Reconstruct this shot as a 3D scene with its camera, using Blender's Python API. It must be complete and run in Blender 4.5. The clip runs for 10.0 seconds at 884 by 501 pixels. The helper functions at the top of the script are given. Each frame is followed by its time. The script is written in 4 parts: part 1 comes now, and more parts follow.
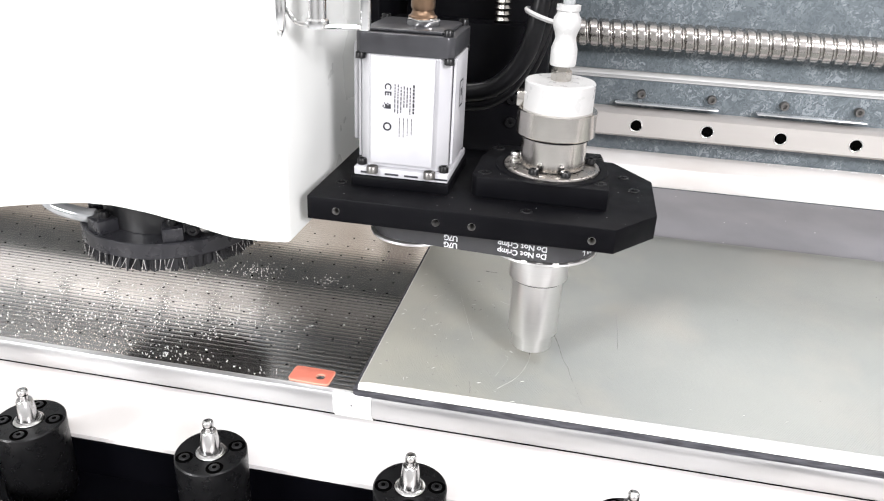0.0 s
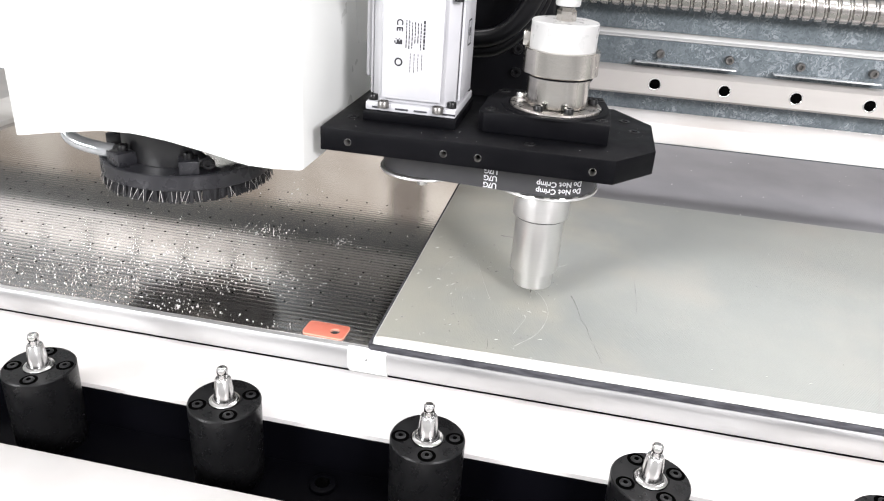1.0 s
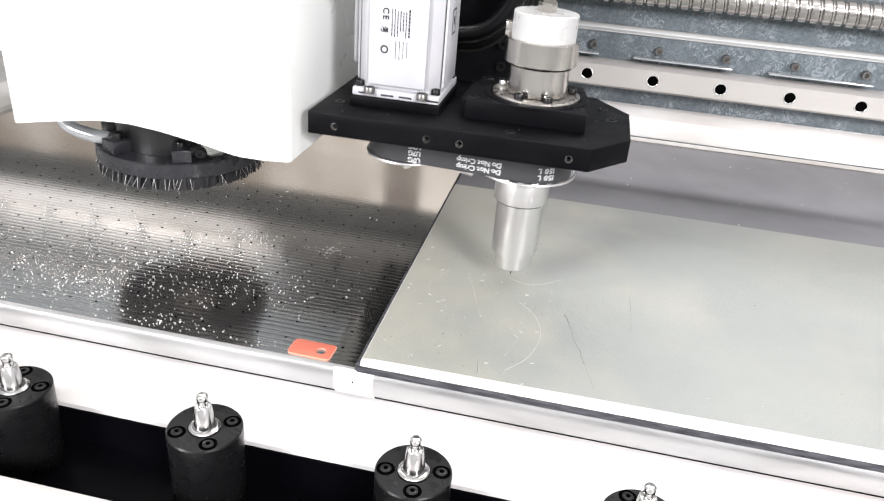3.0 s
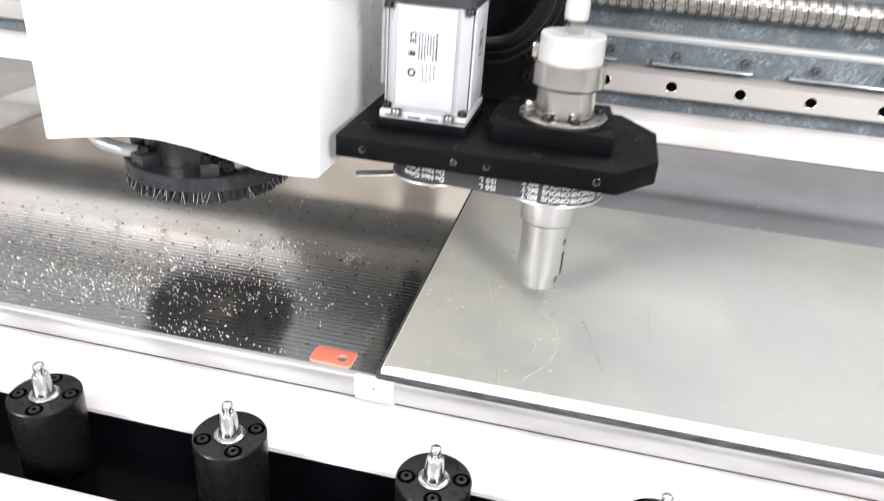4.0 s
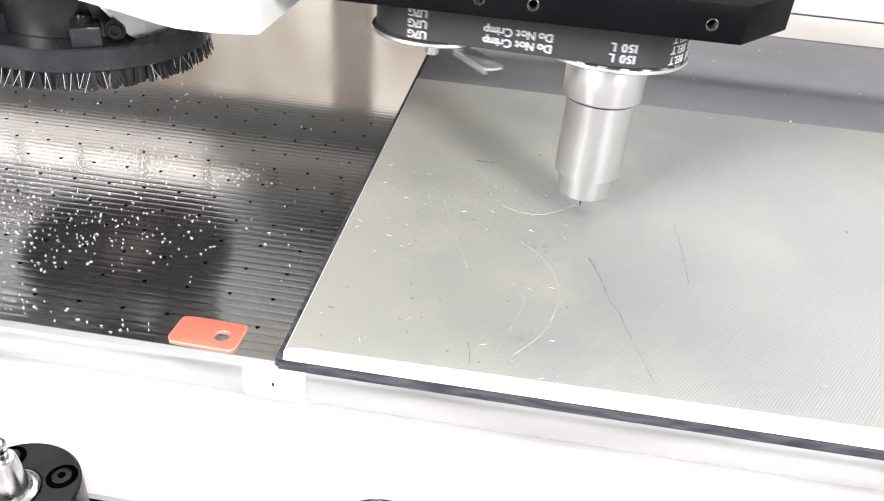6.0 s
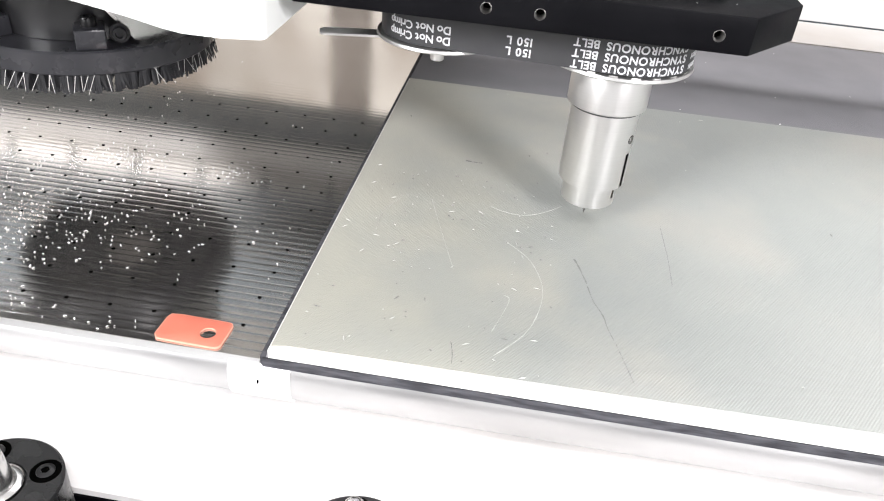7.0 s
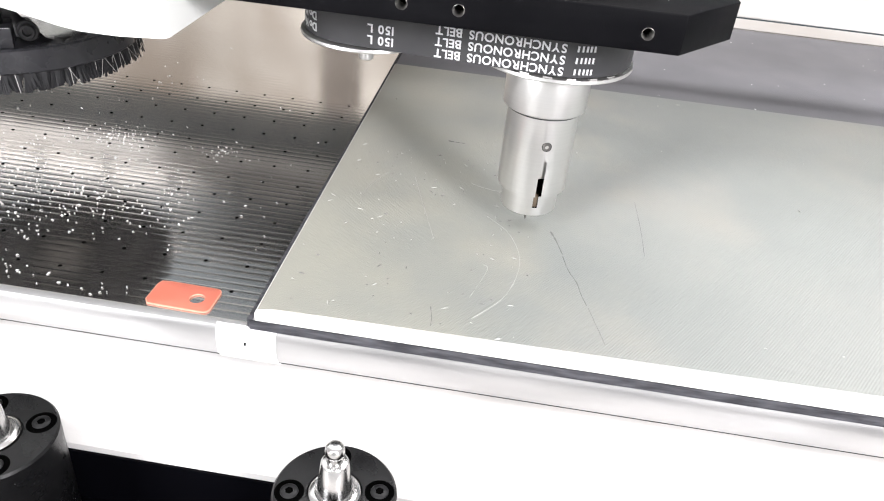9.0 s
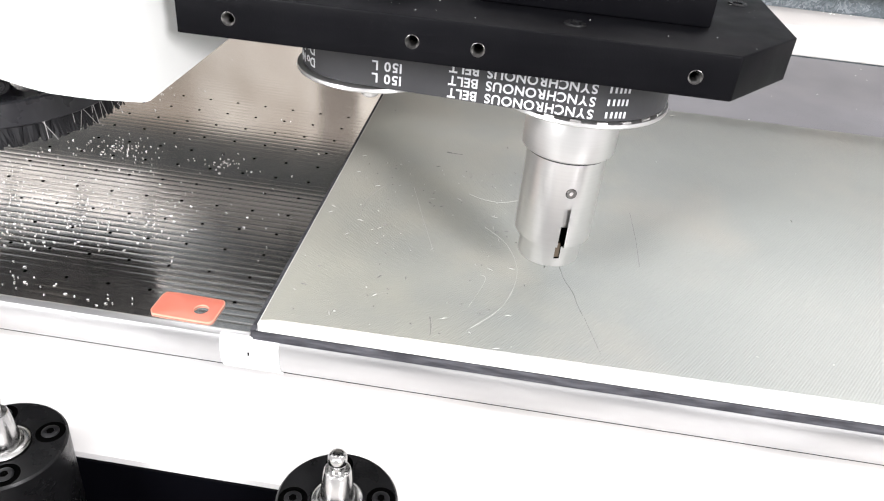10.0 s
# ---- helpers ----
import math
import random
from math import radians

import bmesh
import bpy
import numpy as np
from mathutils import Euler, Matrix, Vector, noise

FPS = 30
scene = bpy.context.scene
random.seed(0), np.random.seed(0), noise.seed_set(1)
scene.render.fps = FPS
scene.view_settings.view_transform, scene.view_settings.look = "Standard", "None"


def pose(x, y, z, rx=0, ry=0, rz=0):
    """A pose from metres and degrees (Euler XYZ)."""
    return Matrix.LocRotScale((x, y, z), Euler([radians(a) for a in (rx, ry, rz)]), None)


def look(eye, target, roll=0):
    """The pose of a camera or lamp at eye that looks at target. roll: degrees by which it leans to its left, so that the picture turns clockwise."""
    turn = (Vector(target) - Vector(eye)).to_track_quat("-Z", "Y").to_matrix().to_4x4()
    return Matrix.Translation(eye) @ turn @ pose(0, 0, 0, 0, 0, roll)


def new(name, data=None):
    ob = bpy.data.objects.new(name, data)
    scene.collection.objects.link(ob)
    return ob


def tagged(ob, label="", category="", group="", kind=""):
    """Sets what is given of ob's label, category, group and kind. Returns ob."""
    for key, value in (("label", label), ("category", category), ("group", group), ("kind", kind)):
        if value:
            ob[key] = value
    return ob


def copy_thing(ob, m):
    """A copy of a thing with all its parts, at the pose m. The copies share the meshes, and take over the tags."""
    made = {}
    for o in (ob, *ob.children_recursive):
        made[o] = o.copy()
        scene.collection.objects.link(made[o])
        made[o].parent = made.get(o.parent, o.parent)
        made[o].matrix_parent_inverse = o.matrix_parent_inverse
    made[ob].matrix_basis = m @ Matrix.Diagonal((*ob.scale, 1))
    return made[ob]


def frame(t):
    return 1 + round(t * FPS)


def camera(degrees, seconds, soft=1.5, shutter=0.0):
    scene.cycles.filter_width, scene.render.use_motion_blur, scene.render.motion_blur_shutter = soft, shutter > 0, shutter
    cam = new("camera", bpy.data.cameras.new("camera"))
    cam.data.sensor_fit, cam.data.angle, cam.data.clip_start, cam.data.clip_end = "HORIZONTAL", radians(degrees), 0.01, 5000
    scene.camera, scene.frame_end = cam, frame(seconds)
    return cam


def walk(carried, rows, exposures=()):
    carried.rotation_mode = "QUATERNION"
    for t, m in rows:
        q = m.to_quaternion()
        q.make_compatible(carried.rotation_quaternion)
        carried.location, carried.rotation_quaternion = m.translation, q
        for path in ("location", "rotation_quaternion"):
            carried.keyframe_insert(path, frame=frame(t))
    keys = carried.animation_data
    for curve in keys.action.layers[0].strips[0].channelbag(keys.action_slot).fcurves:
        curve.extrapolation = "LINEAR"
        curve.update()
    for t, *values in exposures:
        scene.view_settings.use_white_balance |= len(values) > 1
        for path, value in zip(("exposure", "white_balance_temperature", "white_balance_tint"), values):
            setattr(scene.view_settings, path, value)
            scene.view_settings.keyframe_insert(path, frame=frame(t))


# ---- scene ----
cam = camera(61.29, 10.0, soft=1.1, shutter=0.4)


def cam_pose(x, y, z, yaw, pitch, roll):
    return pose(x, y, z, 90 + pitch, 0, yaw) @ pose(0, 0, 0, 0, 0, roll)


# seconds, place, yaw, pitch and roll of the hand-held camera
CAM = [
    (0, 0.1192, -0.3831, 0.2799, 10.15, -24.69, 2.71),
    (0.5, 0.1148, -0.3836, 0.2736, 10.48, -24.67, 2.65),
    (1, 0.1098, -0.3873, 0.2528, 10.21, -25.24, 3.76),
    (1.5, 0.1030, -0.3796, 0.2545, 9.75, -26.25, 4.76),
    (2, 0.1060, -0.3746, 0.2544, 9.57, -26.49, 5.03),
    (2.5, 0.1074, -0.3669, 0.2590, 9.30, -26.79, 5.36),
    (2.7, 0.1055, -0.3589, 0.2607, 9.30, -26.88, 5.22),
    (3.8, 0.1101, -0.3799, 0.2961, 10.93, -26.58, 4.02),
    (4, 0.1050, -0.3642, 0.2803, 11.14, -27.34, 4.08),
    (4.2, 0.0926, -0.3419, 0.2495, 11.07, -28.13, 3.87),
    (4.5, 0.0740, -0.2893, 0.2098, 10.27, -29.73, 4.13),
    (5, 0.0620, -0.2100, 0.1924, 7.33, -32.18, 4.81),
    (5.5, 0.0704, -0.2064, 0.2000, 5.59, -32.53, 5.20),
    (5.7, 0.0751, -0.2093, 0.1917, 5.43, -32.70, 4.69),
    (6.8, 0.0799, -0.2092, 0.1943, 5.05, -33.43, 5.65),
    (7, 0.0832, -0.2105, 0.1950, 5.22, -33.17, 5.42),
    (7.5, 0.0907, -0.2200, 0.2000, 4.95, -32.95, 5.34),
    (8, 0.0906, -0.2236, 0.1904, 4.82, -33.17, 5.49),
    (8.5, 0.0910, -0.2269, 0.1933, 4.41, -33.31, 6.20),
    (9, 0.0909, -0.2279, 0.1919, 4.44, -33.18, 5.83),
    (9.5, 0.0911, -0.2287, 0.1940, 4.52, -32.86, 5.66),
    (10, 0.0906, -0.2325, 0.1979, 4.31, -32.76, 5.77),
]
walk(cam, [(r[0], cam_pose(*r[1:])) for r in CAM], exposures=[(0.0, -0.19), (4.0, -0.17), (5.0, -0.05), (10.0, -0.07)])

# the knife head's way over the table: seconds, x, y, lift
HEAD = [
    (0, 0.1055, 0.0612, -0.0013),
    (0.5, 0.0991, 0.0801, -0.0025),
    (1, 0.0912, 0.0897, -0.0022),
    (1.5, 0.0884, 0.0948, 0.0047),
    (2, 0.0883, 0.0950, -0.0030),
    (2.5, 0.0770, 0.1268, -0.0016),
    (2.7, 0.0767, 0.1284, 0.0057),
    (3.8, 0.0796, 0.1277, -0.0026),
    (4, 0.0838, 0.1223, -0.0010),
    (4.2, 0.0867, 0.1219, -0.0013),
    (4.5, 0.0951, 0.1223, -0.0011),
    (5, 0.1080, 0.1284, -0.0006),
    (5.5, 0.1140, 0.1370, 0.0002),
    (5.7, 0.1160, 0.1406, -0.0001),
    (6.8, 0.1156, 0.1417, 0.0006),
    (7, 0.1247, 0.1379, -0.0002),
    (7.5, 0.1267, 0.1354, 0.0080),
    (8, 0.1270, 0.1357, 0.0004),
    (8.5, 0.1049, 0.0969, 0.0081),
    (9, 0.1064, 0.0991, 0.0004),
    (9.5, 0.1136, 0.0725, -0.0001),
    (10, 0.1173, 0.0552, 0.0077),
]
# travel of the toothed belt: seconds, metres
BELT = [(0, .0362), (.5, .047), (1, .058), (1.5, .0585), (2, .043), (2.5, .0425), (2.7, .042), (3.25, 0), (3.8, -.042),
        (4, -.039), (4.5, -.018), (5, -.0005), (5.5, .0175), (5.7, .0235), (6.25, -.012), (6.8, -.0437), (7.38, -.0437),
        (7.5, -.0665), (7.62, -.097), (8.8, -.097), (9, -.0707), (9.5, -.0705), (10, -.0707)]
R_BELT, R_MOTOR, PULLEY_GAP = .033, .027, .0845
LEAN = math.asin((R_BELT - R_MOTOR) / PULLEY_GAP)
Z_BELT = .0990

# ---- world and lamps ----
world = bpy.data.worlds.new("World")
scene.world = world
world.use_nodes = True
world.node_tree.nodes["Background"].inputs[0].default_value = (.85, .93, 1, 1)
world.node_tree.nodes["Background"].inputs[1].default_value = .25


def area(name, eye, target, sx, sy, power, colour):
    d = bpy.data.lights.new(name, "AREA")
    d.shape, d.size, d.size_y, d.energy, d.color = "RECTANGLE", sx, sy, power, colour
    ob = new(name, d)
    ob.matrix_world = look(eye, target)
    return ob


# unseen lamps to both sides of the viewer, set by the tool's two shadows
area("front_light", (2.6, -3.0, 1.8), (.1, .1, 0), 1.0, .95, 255, (.99, .968, 1.0))
area("front_light", (-2.3, -3.0, 1.5), (.1, .1, 0), 1.2, 1.0, 225, (.985, .982, 1.0))
# overhead pair under the ceiling, added out of view as fill
area("overhead_fill", (0, 1.9, 3.15), (0, 1.6, 0), 4.2, .9, 135, (1, .985, 1.0))
area("overhead_fill", (.2, -1.6, 3.15), (.2, -1.6, 0), 4.2, .5, 65, (1, .985, 1.0))


# ---- materials ----
def mat(name, col, rough=.5, metal=0.0, col2=None, scale=20.0, detail=6.0, bump=0.0, bscale=None, rvar=0.0, stretch=None, aniso=0.0, spec=.5, lo=.35, hi=.65, stain=None):
    m = bpy.data.materials.new(name)
    m.use_nodes = True
    nt = m.node_tree
    b = nt.nodes["Principled BSDF"]
    b.inputs["Base Color"].default_value = (*col, 1)
    b.inputs["Roughness"].default_value = rough
    b.inputs["Metallic"].default_value = metal
    b.inputs["Anisotropic"].default_value = aniso
    b.inputs["Specular IOR Level"].default_value = spec
    tc = nt.nodes.new("ShaderNodeTexCoord")
    mp = nt.nodes.new("ShaderNodeMapping")
    nt.links.new(tc.outputs["Object"], mp.inputs[0])
    if stretch:
        mp.inputs["Scale"].default_value = stretch

    def nz(s, det):
        n = nt.nodes.new("ShaderNodeTexNoise")
        n.inputs["Scale"].default_value, n.inputs["Detail"].default_value = s, det
        nt.links.new(mp.outputs[0], n.inputs["Vector"])
        return n
    n = nz(scale, detail)
    if col2:
        r = nt.nodes.new("ShaderNodeValToRGB")
        r.color_ramp.elements[0].color, r.color_ramp.elements[1].color = (*col, 1), (*col2, 1)
        r.color_ramp.elements[0].position, r.color_ramp.elements[1].position = lo, hi
        nt.links.new(n.outputs[0], r.inputs[0])
        nt.links.new(r.outputs[0], b.inputs["Base Color"])
        if stain:
            mx, mr2 = nt.nodes.new("ShaderNodeMix"), nt.nodes.new("ShaderNodeMapRange")
            mx.data_type = "RGBA"
            mr2.inputs[1].default_value, mr2.inputs[2].default_value, mr2.inputs[4].default_value = .5, .72, .8
            nt.links.new(nz(11, 8).outputs[0], mr2.inputs[0])
            nt.links.new(mr2.outputs[0], mx.inputs[0])
            nt.links.new(r.outputs[0], mx.inputs[6])
            mx.inputs[7].default_value = (*stain, 1)
            nt.links.new(mx.outputs[2], b.inputs["Base Color"])
    if rvar:
        mr = nt.nodes.new("ShaderNodeMapRange")
        mr.inputs[1].default_value, mr.inputs[2].default_value = .3, .7
        mr.inputs[3].default_value, mr.inputs[4].default_value = max(.02, rough - rvar), rough + rvar
        nt.links.new(nz(scale * 2.3, 4).outputs[0], mr.inputs[0])
        nt.links.new(mr.outputs[0], b.inputs["Roughness"])
    if bump:
        n2 = nz(bscale or scale * 4, 5)
        bp = nt.nodes.new("ShaderNodeBump")
        bp.inputs["Strength"].default_value, bp.inputs["Distance"].default_value = bump, .0006
        nt.links.new(n2.outputs[0], bp.inputs["Height"])
        nt.links.new(bp.outputs[0], b.inputs["Normal"])
    return m


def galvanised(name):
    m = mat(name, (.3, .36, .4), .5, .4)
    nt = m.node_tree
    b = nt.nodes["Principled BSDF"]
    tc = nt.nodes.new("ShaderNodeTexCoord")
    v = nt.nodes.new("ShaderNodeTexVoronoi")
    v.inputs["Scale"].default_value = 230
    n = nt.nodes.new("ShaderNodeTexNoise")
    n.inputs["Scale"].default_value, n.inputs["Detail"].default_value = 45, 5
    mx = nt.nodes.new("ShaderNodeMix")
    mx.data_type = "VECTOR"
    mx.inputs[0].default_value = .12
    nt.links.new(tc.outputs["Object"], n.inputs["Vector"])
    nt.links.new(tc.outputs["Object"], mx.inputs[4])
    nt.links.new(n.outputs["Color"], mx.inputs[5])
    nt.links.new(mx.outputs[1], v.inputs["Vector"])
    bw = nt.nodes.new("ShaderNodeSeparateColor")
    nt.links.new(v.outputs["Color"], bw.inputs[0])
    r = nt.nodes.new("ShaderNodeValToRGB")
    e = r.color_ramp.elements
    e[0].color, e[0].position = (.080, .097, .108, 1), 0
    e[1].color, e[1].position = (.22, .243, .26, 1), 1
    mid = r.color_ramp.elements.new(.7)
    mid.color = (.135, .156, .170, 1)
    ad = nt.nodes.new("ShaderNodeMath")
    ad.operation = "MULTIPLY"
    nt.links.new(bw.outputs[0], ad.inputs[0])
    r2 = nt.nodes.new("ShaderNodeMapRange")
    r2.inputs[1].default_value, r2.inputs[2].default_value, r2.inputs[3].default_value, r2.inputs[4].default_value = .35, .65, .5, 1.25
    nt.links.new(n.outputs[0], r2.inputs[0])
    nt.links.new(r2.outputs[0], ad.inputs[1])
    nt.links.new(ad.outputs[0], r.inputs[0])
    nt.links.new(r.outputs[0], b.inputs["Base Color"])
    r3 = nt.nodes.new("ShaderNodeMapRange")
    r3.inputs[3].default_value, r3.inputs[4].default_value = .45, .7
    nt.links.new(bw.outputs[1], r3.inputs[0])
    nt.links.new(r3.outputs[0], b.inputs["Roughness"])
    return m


M_BED = mat("black_anodised_bed", (.54, .522, .502), .128, .97, (.59, .57, .545), 9, rvar=.025, bump=.03, bscale=300, stretch=(.2, 1, 1))
M_HOLE = mat("hole_black", (.0012, .0012, .0012), .9, spec=.0)
M_BOARD = mat("grey_board", (.262, .277, .265), .5, 0, (.312, .322, .303), 6, rvar=.08, bump=.22, bscale=1400, stain=(.345, .335, .305))


def hatch(m, pitch, turn, depth):
    """Fine parallel lines in the relief of a coated surface."""
    nt = m.node_tree
    b = nt.nodes["Principled BSDF"]
    tc, mp, w, bp = (nt.nodes.new("ShaderNode" + k) for k in ("TexCoord", "Mapping", "TexWave", "Bump"))
    mp.inputs["Rotation"].default_value = (0, 0, radians(turn))
    w.inputs["Scale"].default_value = .314 / pitch
    w.inputs["Distortion"].default_value = .4
    bp.inputs["Strength"].default_value, bp.inputs["Distance"].default_value = depth, .0003
    nt.links.new(tc.outputs["Object"], mp.inputs[0])
    nt.links.new(mp.outputs[0], w.inputs["Vector"])
    nt.links.new(w.outputs["Fac"], bp.inputs["Height"])
    if b.inputs["Normal"].links:
        nt.links.new(b.inputs["Normal"].links[0].from_socket, bp.inputs["Normal"])
    nt.links.new(bp.outputs[0], b.inputs["Normal"])


hatch(M_BOARD, .0011, 35, .38)


def dusty(m, colour):
    """Pale dust worn into the left end of the board, with a ragged outline."""
    nt = m.node_tree
    b = nt.nodes["Principled BSDF"]
    tc, sp, n, ad, mr, mx = (nt.nodes.new("ShaderNode" + k) for k in ("TexCoord", "SeparateXYZ", "TexNoise", "Math", "MapRange", "Mix"))
    n.inputs["Scale"].default_value, n.inputs["Detail"].default_value = 22, 7
    ad.operation, ad.inputs[1].default_value = "MULTIPLY_ADD", -.24
    mr.inputs[1].default_value, mr.inputs[2].default_value, mr.inputs[3].default_value, mr.inputs[4].default_value = -.11, .03, .6, 0
    mx.data_type = "RGBA"
    nt.links.new(tc.outputs["Object"], sp.inputs[0])
    nt.links.new(tc.outputs["Object"], n.inputs["Vector"])
    nt.links.new(n.outputs[0], ad.inputs[0])
    nt.links.new(sp.outputs[0], ad.inputs[2])
    nt.links.new(ad.outputs[0], mr.inputs[0])
    nt.links.new(mr.outputs[0], mx.inputs[0])
    nt.links.new(b.inputs["Base Color"].links[0].from_socket, mx.inputs[6])
    mx.inputs[7].default_value = (*colour, 1)
    nt.links.new(mx.outputs[2], b.inputs["Base Color"])


dusty(M_BOARD, (.40, .385, .32))
M_BOARDEDGE = mat("board_edge_white", (.78, .79, .76), .55, 0, (.7, .7, .67), 60, bump=.2)
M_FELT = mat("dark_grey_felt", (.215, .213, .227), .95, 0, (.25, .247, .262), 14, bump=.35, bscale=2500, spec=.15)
M_FELTEDGE = mat("felt_dark_edge", (.035, .035, .04), .9, 0, (.085, .085, .095), 500, bump=.6, bscale=1500, spec=.15, stretch=(.15, 1, 1))
# warm blotches put the deck's faint pink reflections into the colour
M_WHITE = mat("white_powder_coat", (.585, .552, .525), .38, 0, (.70, .692, .685), 7, rvar=.06, bump=.08, bscale=900)
M_HOOD = mat("white_gloss_hood", (.74, .75, .73), .28, 0, (.77, .78, .76), 5, rvar=.04)
M_ALU = mat("satin_aluminium", (.52, .52, .515), .40, .5, (.58, .58, .57), 40, rvar=.06, stretch=(.05, 1, 1), bump=.05, bscale=600)
M_EDGERAIL = mat("drawn_aluminium", (.52, .518, .52), .36, .85, (.58, .578, .58), 40, rvar=.05, stretch=(.05, 1, 1), bump=.04, bscale=500)
M_TAPE = mat("white_tape", (.86, .86, .85), .6, 0, (.8, .8, .8), 80, bump=.2)
M_BLACK = mat("black_anodised", (.0018, .0018, .0026), .46, 0, (.004, .004, .005), 30, spec=.07, rvar=.06, bump=.1, bscale=1500)
M_CUP = mat("black_oxide_cup", (.0055, .0055, .006), .3, 0, (.0075, .0075, .008), 60, spec=.26, rvar=.08, bump=.1, bscale=1200)
M_SOCKET = mat("worn_socket_steel", (.007, .007, .008), .35, 0, (.011, .011, .012), 80, spec=.3)
M_CHANNEL = mat("black_channel", (.0010, .0010, .0016), .42, 0, (.0022, .0022, .0034), 12, spec=.05)
M_PLASTIC = mat("black_plastic", (.008, .008, .009), .3, 0, (.013, .013, .014), 50, bump=.1)
M_DARKGREY = mat("dark_grey_ring", (.018, .0185, .0215), .3, .1, (.026, .026, .030), 40, rvar=.08, bump=.06)
M_STEEL = mat("turned_steel", (.56, .535, .50), .22, 1, (.585, .56, .525), 30, bump=.02, bscale=60, stretch=(.3, .3, 40))
M_DARKSTEEL = mat("dark_steel", (.16, .155, .15), .35, .9, (.22, .21, .2), 90)
M_FLANGE = mat("worn_flange_steel", (.34, .32, .30), .3, .95, (.5, .47, .44), 70, rvar=.1, bump=.08)
M_THREAD = mat("cut_thread_steel", (.16, .157, .153), .3, .95, (.26, .253, .246), 200)
M_SCREW = mat("oiled_screw_steel", (.40, .38, .365), .25, 1, (.46, .44, .42), 40, rvar=.03)
M_STUD = mat("bright_stud", (.56, .555, .55), .22, 1, (.68, .675, .67), 60, rvar=.06)
M_CHROME = mat("chrome", (.8, .8, .8), .1, 1, (.86, .86, .86), 50, rvar=.04)
M_ALUTOOL = mat("clear_anodised_tool", (.69, .682, .67), .31, .93, (.71, .702, .69), 40, bump=.006, bscale=60, stretch=(.3, .3, 30))
M_RAIL = mat("ground_rail_steel", (.42, .398, .38), .4, .45, (.47, .447, .428), 30, rvar=.05, stretch=(.05, 1, 1))
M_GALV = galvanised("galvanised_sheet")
M_MOTOR = mat("motor_white", (.43, .43, .45), .34, 0, (.47, .47, .485), 40, rvar=.05, bump=.06)
M_MOTORCAP = mat("motor_end_cap", (.035, .036, .04), .32, .3, (.05, .05, .055), 60, bump=.15)
M_INK = mat("grey_ink", (.02, .02, .025), .6)
M_RUBBER = mat("belt_rubber", (.03, .03, .033), .5, 0, (.035, .035, .037), 80, bump=.2)
M_CABLE = mat("cable_rubber", (.004, .004, .0045), .3, 0, (.006, .006, .007), 60, spec=.22)
M_PRINT = mat("white_print", (.66, .67, .68), .6)
M_NYLON = mat("white_nylon", (.42, .418, .412), .3, 0, (.47, .468, .46), 60, rvar=.05)
M_ORANGE = mat("orange_acrylic", (.55, .15, .10), .35, 0, (.61, .18, .12), 30, rvar=.05)
M_ORANGEEDGE = mat("orange_cut_edge", (.70, .33, .24), .5)
M_BRISTLE = mat("black_bristle", (.009, .009, .010), .5, 0, (.014, .014, .016), 200, spec=.25)
M_BRISTLE2 = mat("clear_bristle", (.5, .49, .48), .35)
M_CHIP = mat("aluminium_swarf", (.9, .9, .89), .3, .25, (.97, .97, .97), 300)
M_SCRATCH = mat("scratch_bright", (.48, .48, .46), .6)
M_DARKMARK = mat("scuff_dark", (.17, .17, .165), .8)
M_CLEAR = mat("clear_strip", (.46, .48, .49), .14, .55, (.56, .575, .585), 80)
M_BRASS = mat("brass", (.16, .11, .08), .35, 1, (.26, .17, .11), 60)
M_BLADECLAMP = mat("bronze_clamp", (.2, .155, .12), .35, .9, (.26, .2, .15), 90)
M_WALL = mat("workshop_wall", (.62, .63, .63), .8, 0, (.7, .7, .7), 2, bump=.1)
# unseen wall; blotches put the surroundings mirrored by the table into its colour
M_BACKWALL = mat("mottled_back_wall", (.31, .26, .215), .8, 0, (.72, .675, .615), 1.9, lo=.40, hi=.56, bump=.1)
M_POST = mat("brown_post", (.14, .118, .10), .6, 0, (.21, .18, .155), 6, bump=.1)
M_FLOOR = mat("workshop_floor", (.33, .34, .34), .5, 0, (.4, .4, .4), 3, rvar=.1)
M_CEIL = mat("workshop_ceiling", (.75, .75, .74), .9, 0, (.8, .8, .79), 2)


# ---- mesh helpers ----
def empty(name, label, category, group="", kind=""):
    return tagged(new(name), label, category, group, kind)


def finish(bm, name, material, smooth=True, angle=40):
    me = bpy.data.meshes.new(name)
    bmesh.ops.recalc_face_normals(bm, faces=bm.faces[:])
    if smooth:
        lim = radians(angle)
        for f in bm.faces:
            f.smooth = True
        for e in bm.edges:
            e.smooth = len(e.link_faces) == 2 and e.calc_face_angle(3.2) < lim
    bm.to_mesh(me)
    bm.free()
    me.materials.append(material)
    return me


def part(name, bm, material, parent=None, label="", smooth=True):
    ob = new(name, finish(bm, name, material, smooth))
    if parent is not None:
        ob.parent = parent
    if label:
        ob["label"] = label
    return ob


def share(name, ob, parent, m):
    o = new(name, ob.data)
    o.parent = parent
    o.matrix_basis = m
    if "label" in ob:
        o["label"] = ob["label"]
    return o


def bevelled(bm, w, seg=2, lim=25):
    if w:
        es = [e for e in bm.edges if len(e.link_faces) == 2 and e.calc_face_angle(0) > radians(lim)]
        bmesh.ops.bevel(bm, geom=es, offset=w, segments=seg, affect="EDGES", profile=.5)
    return bm


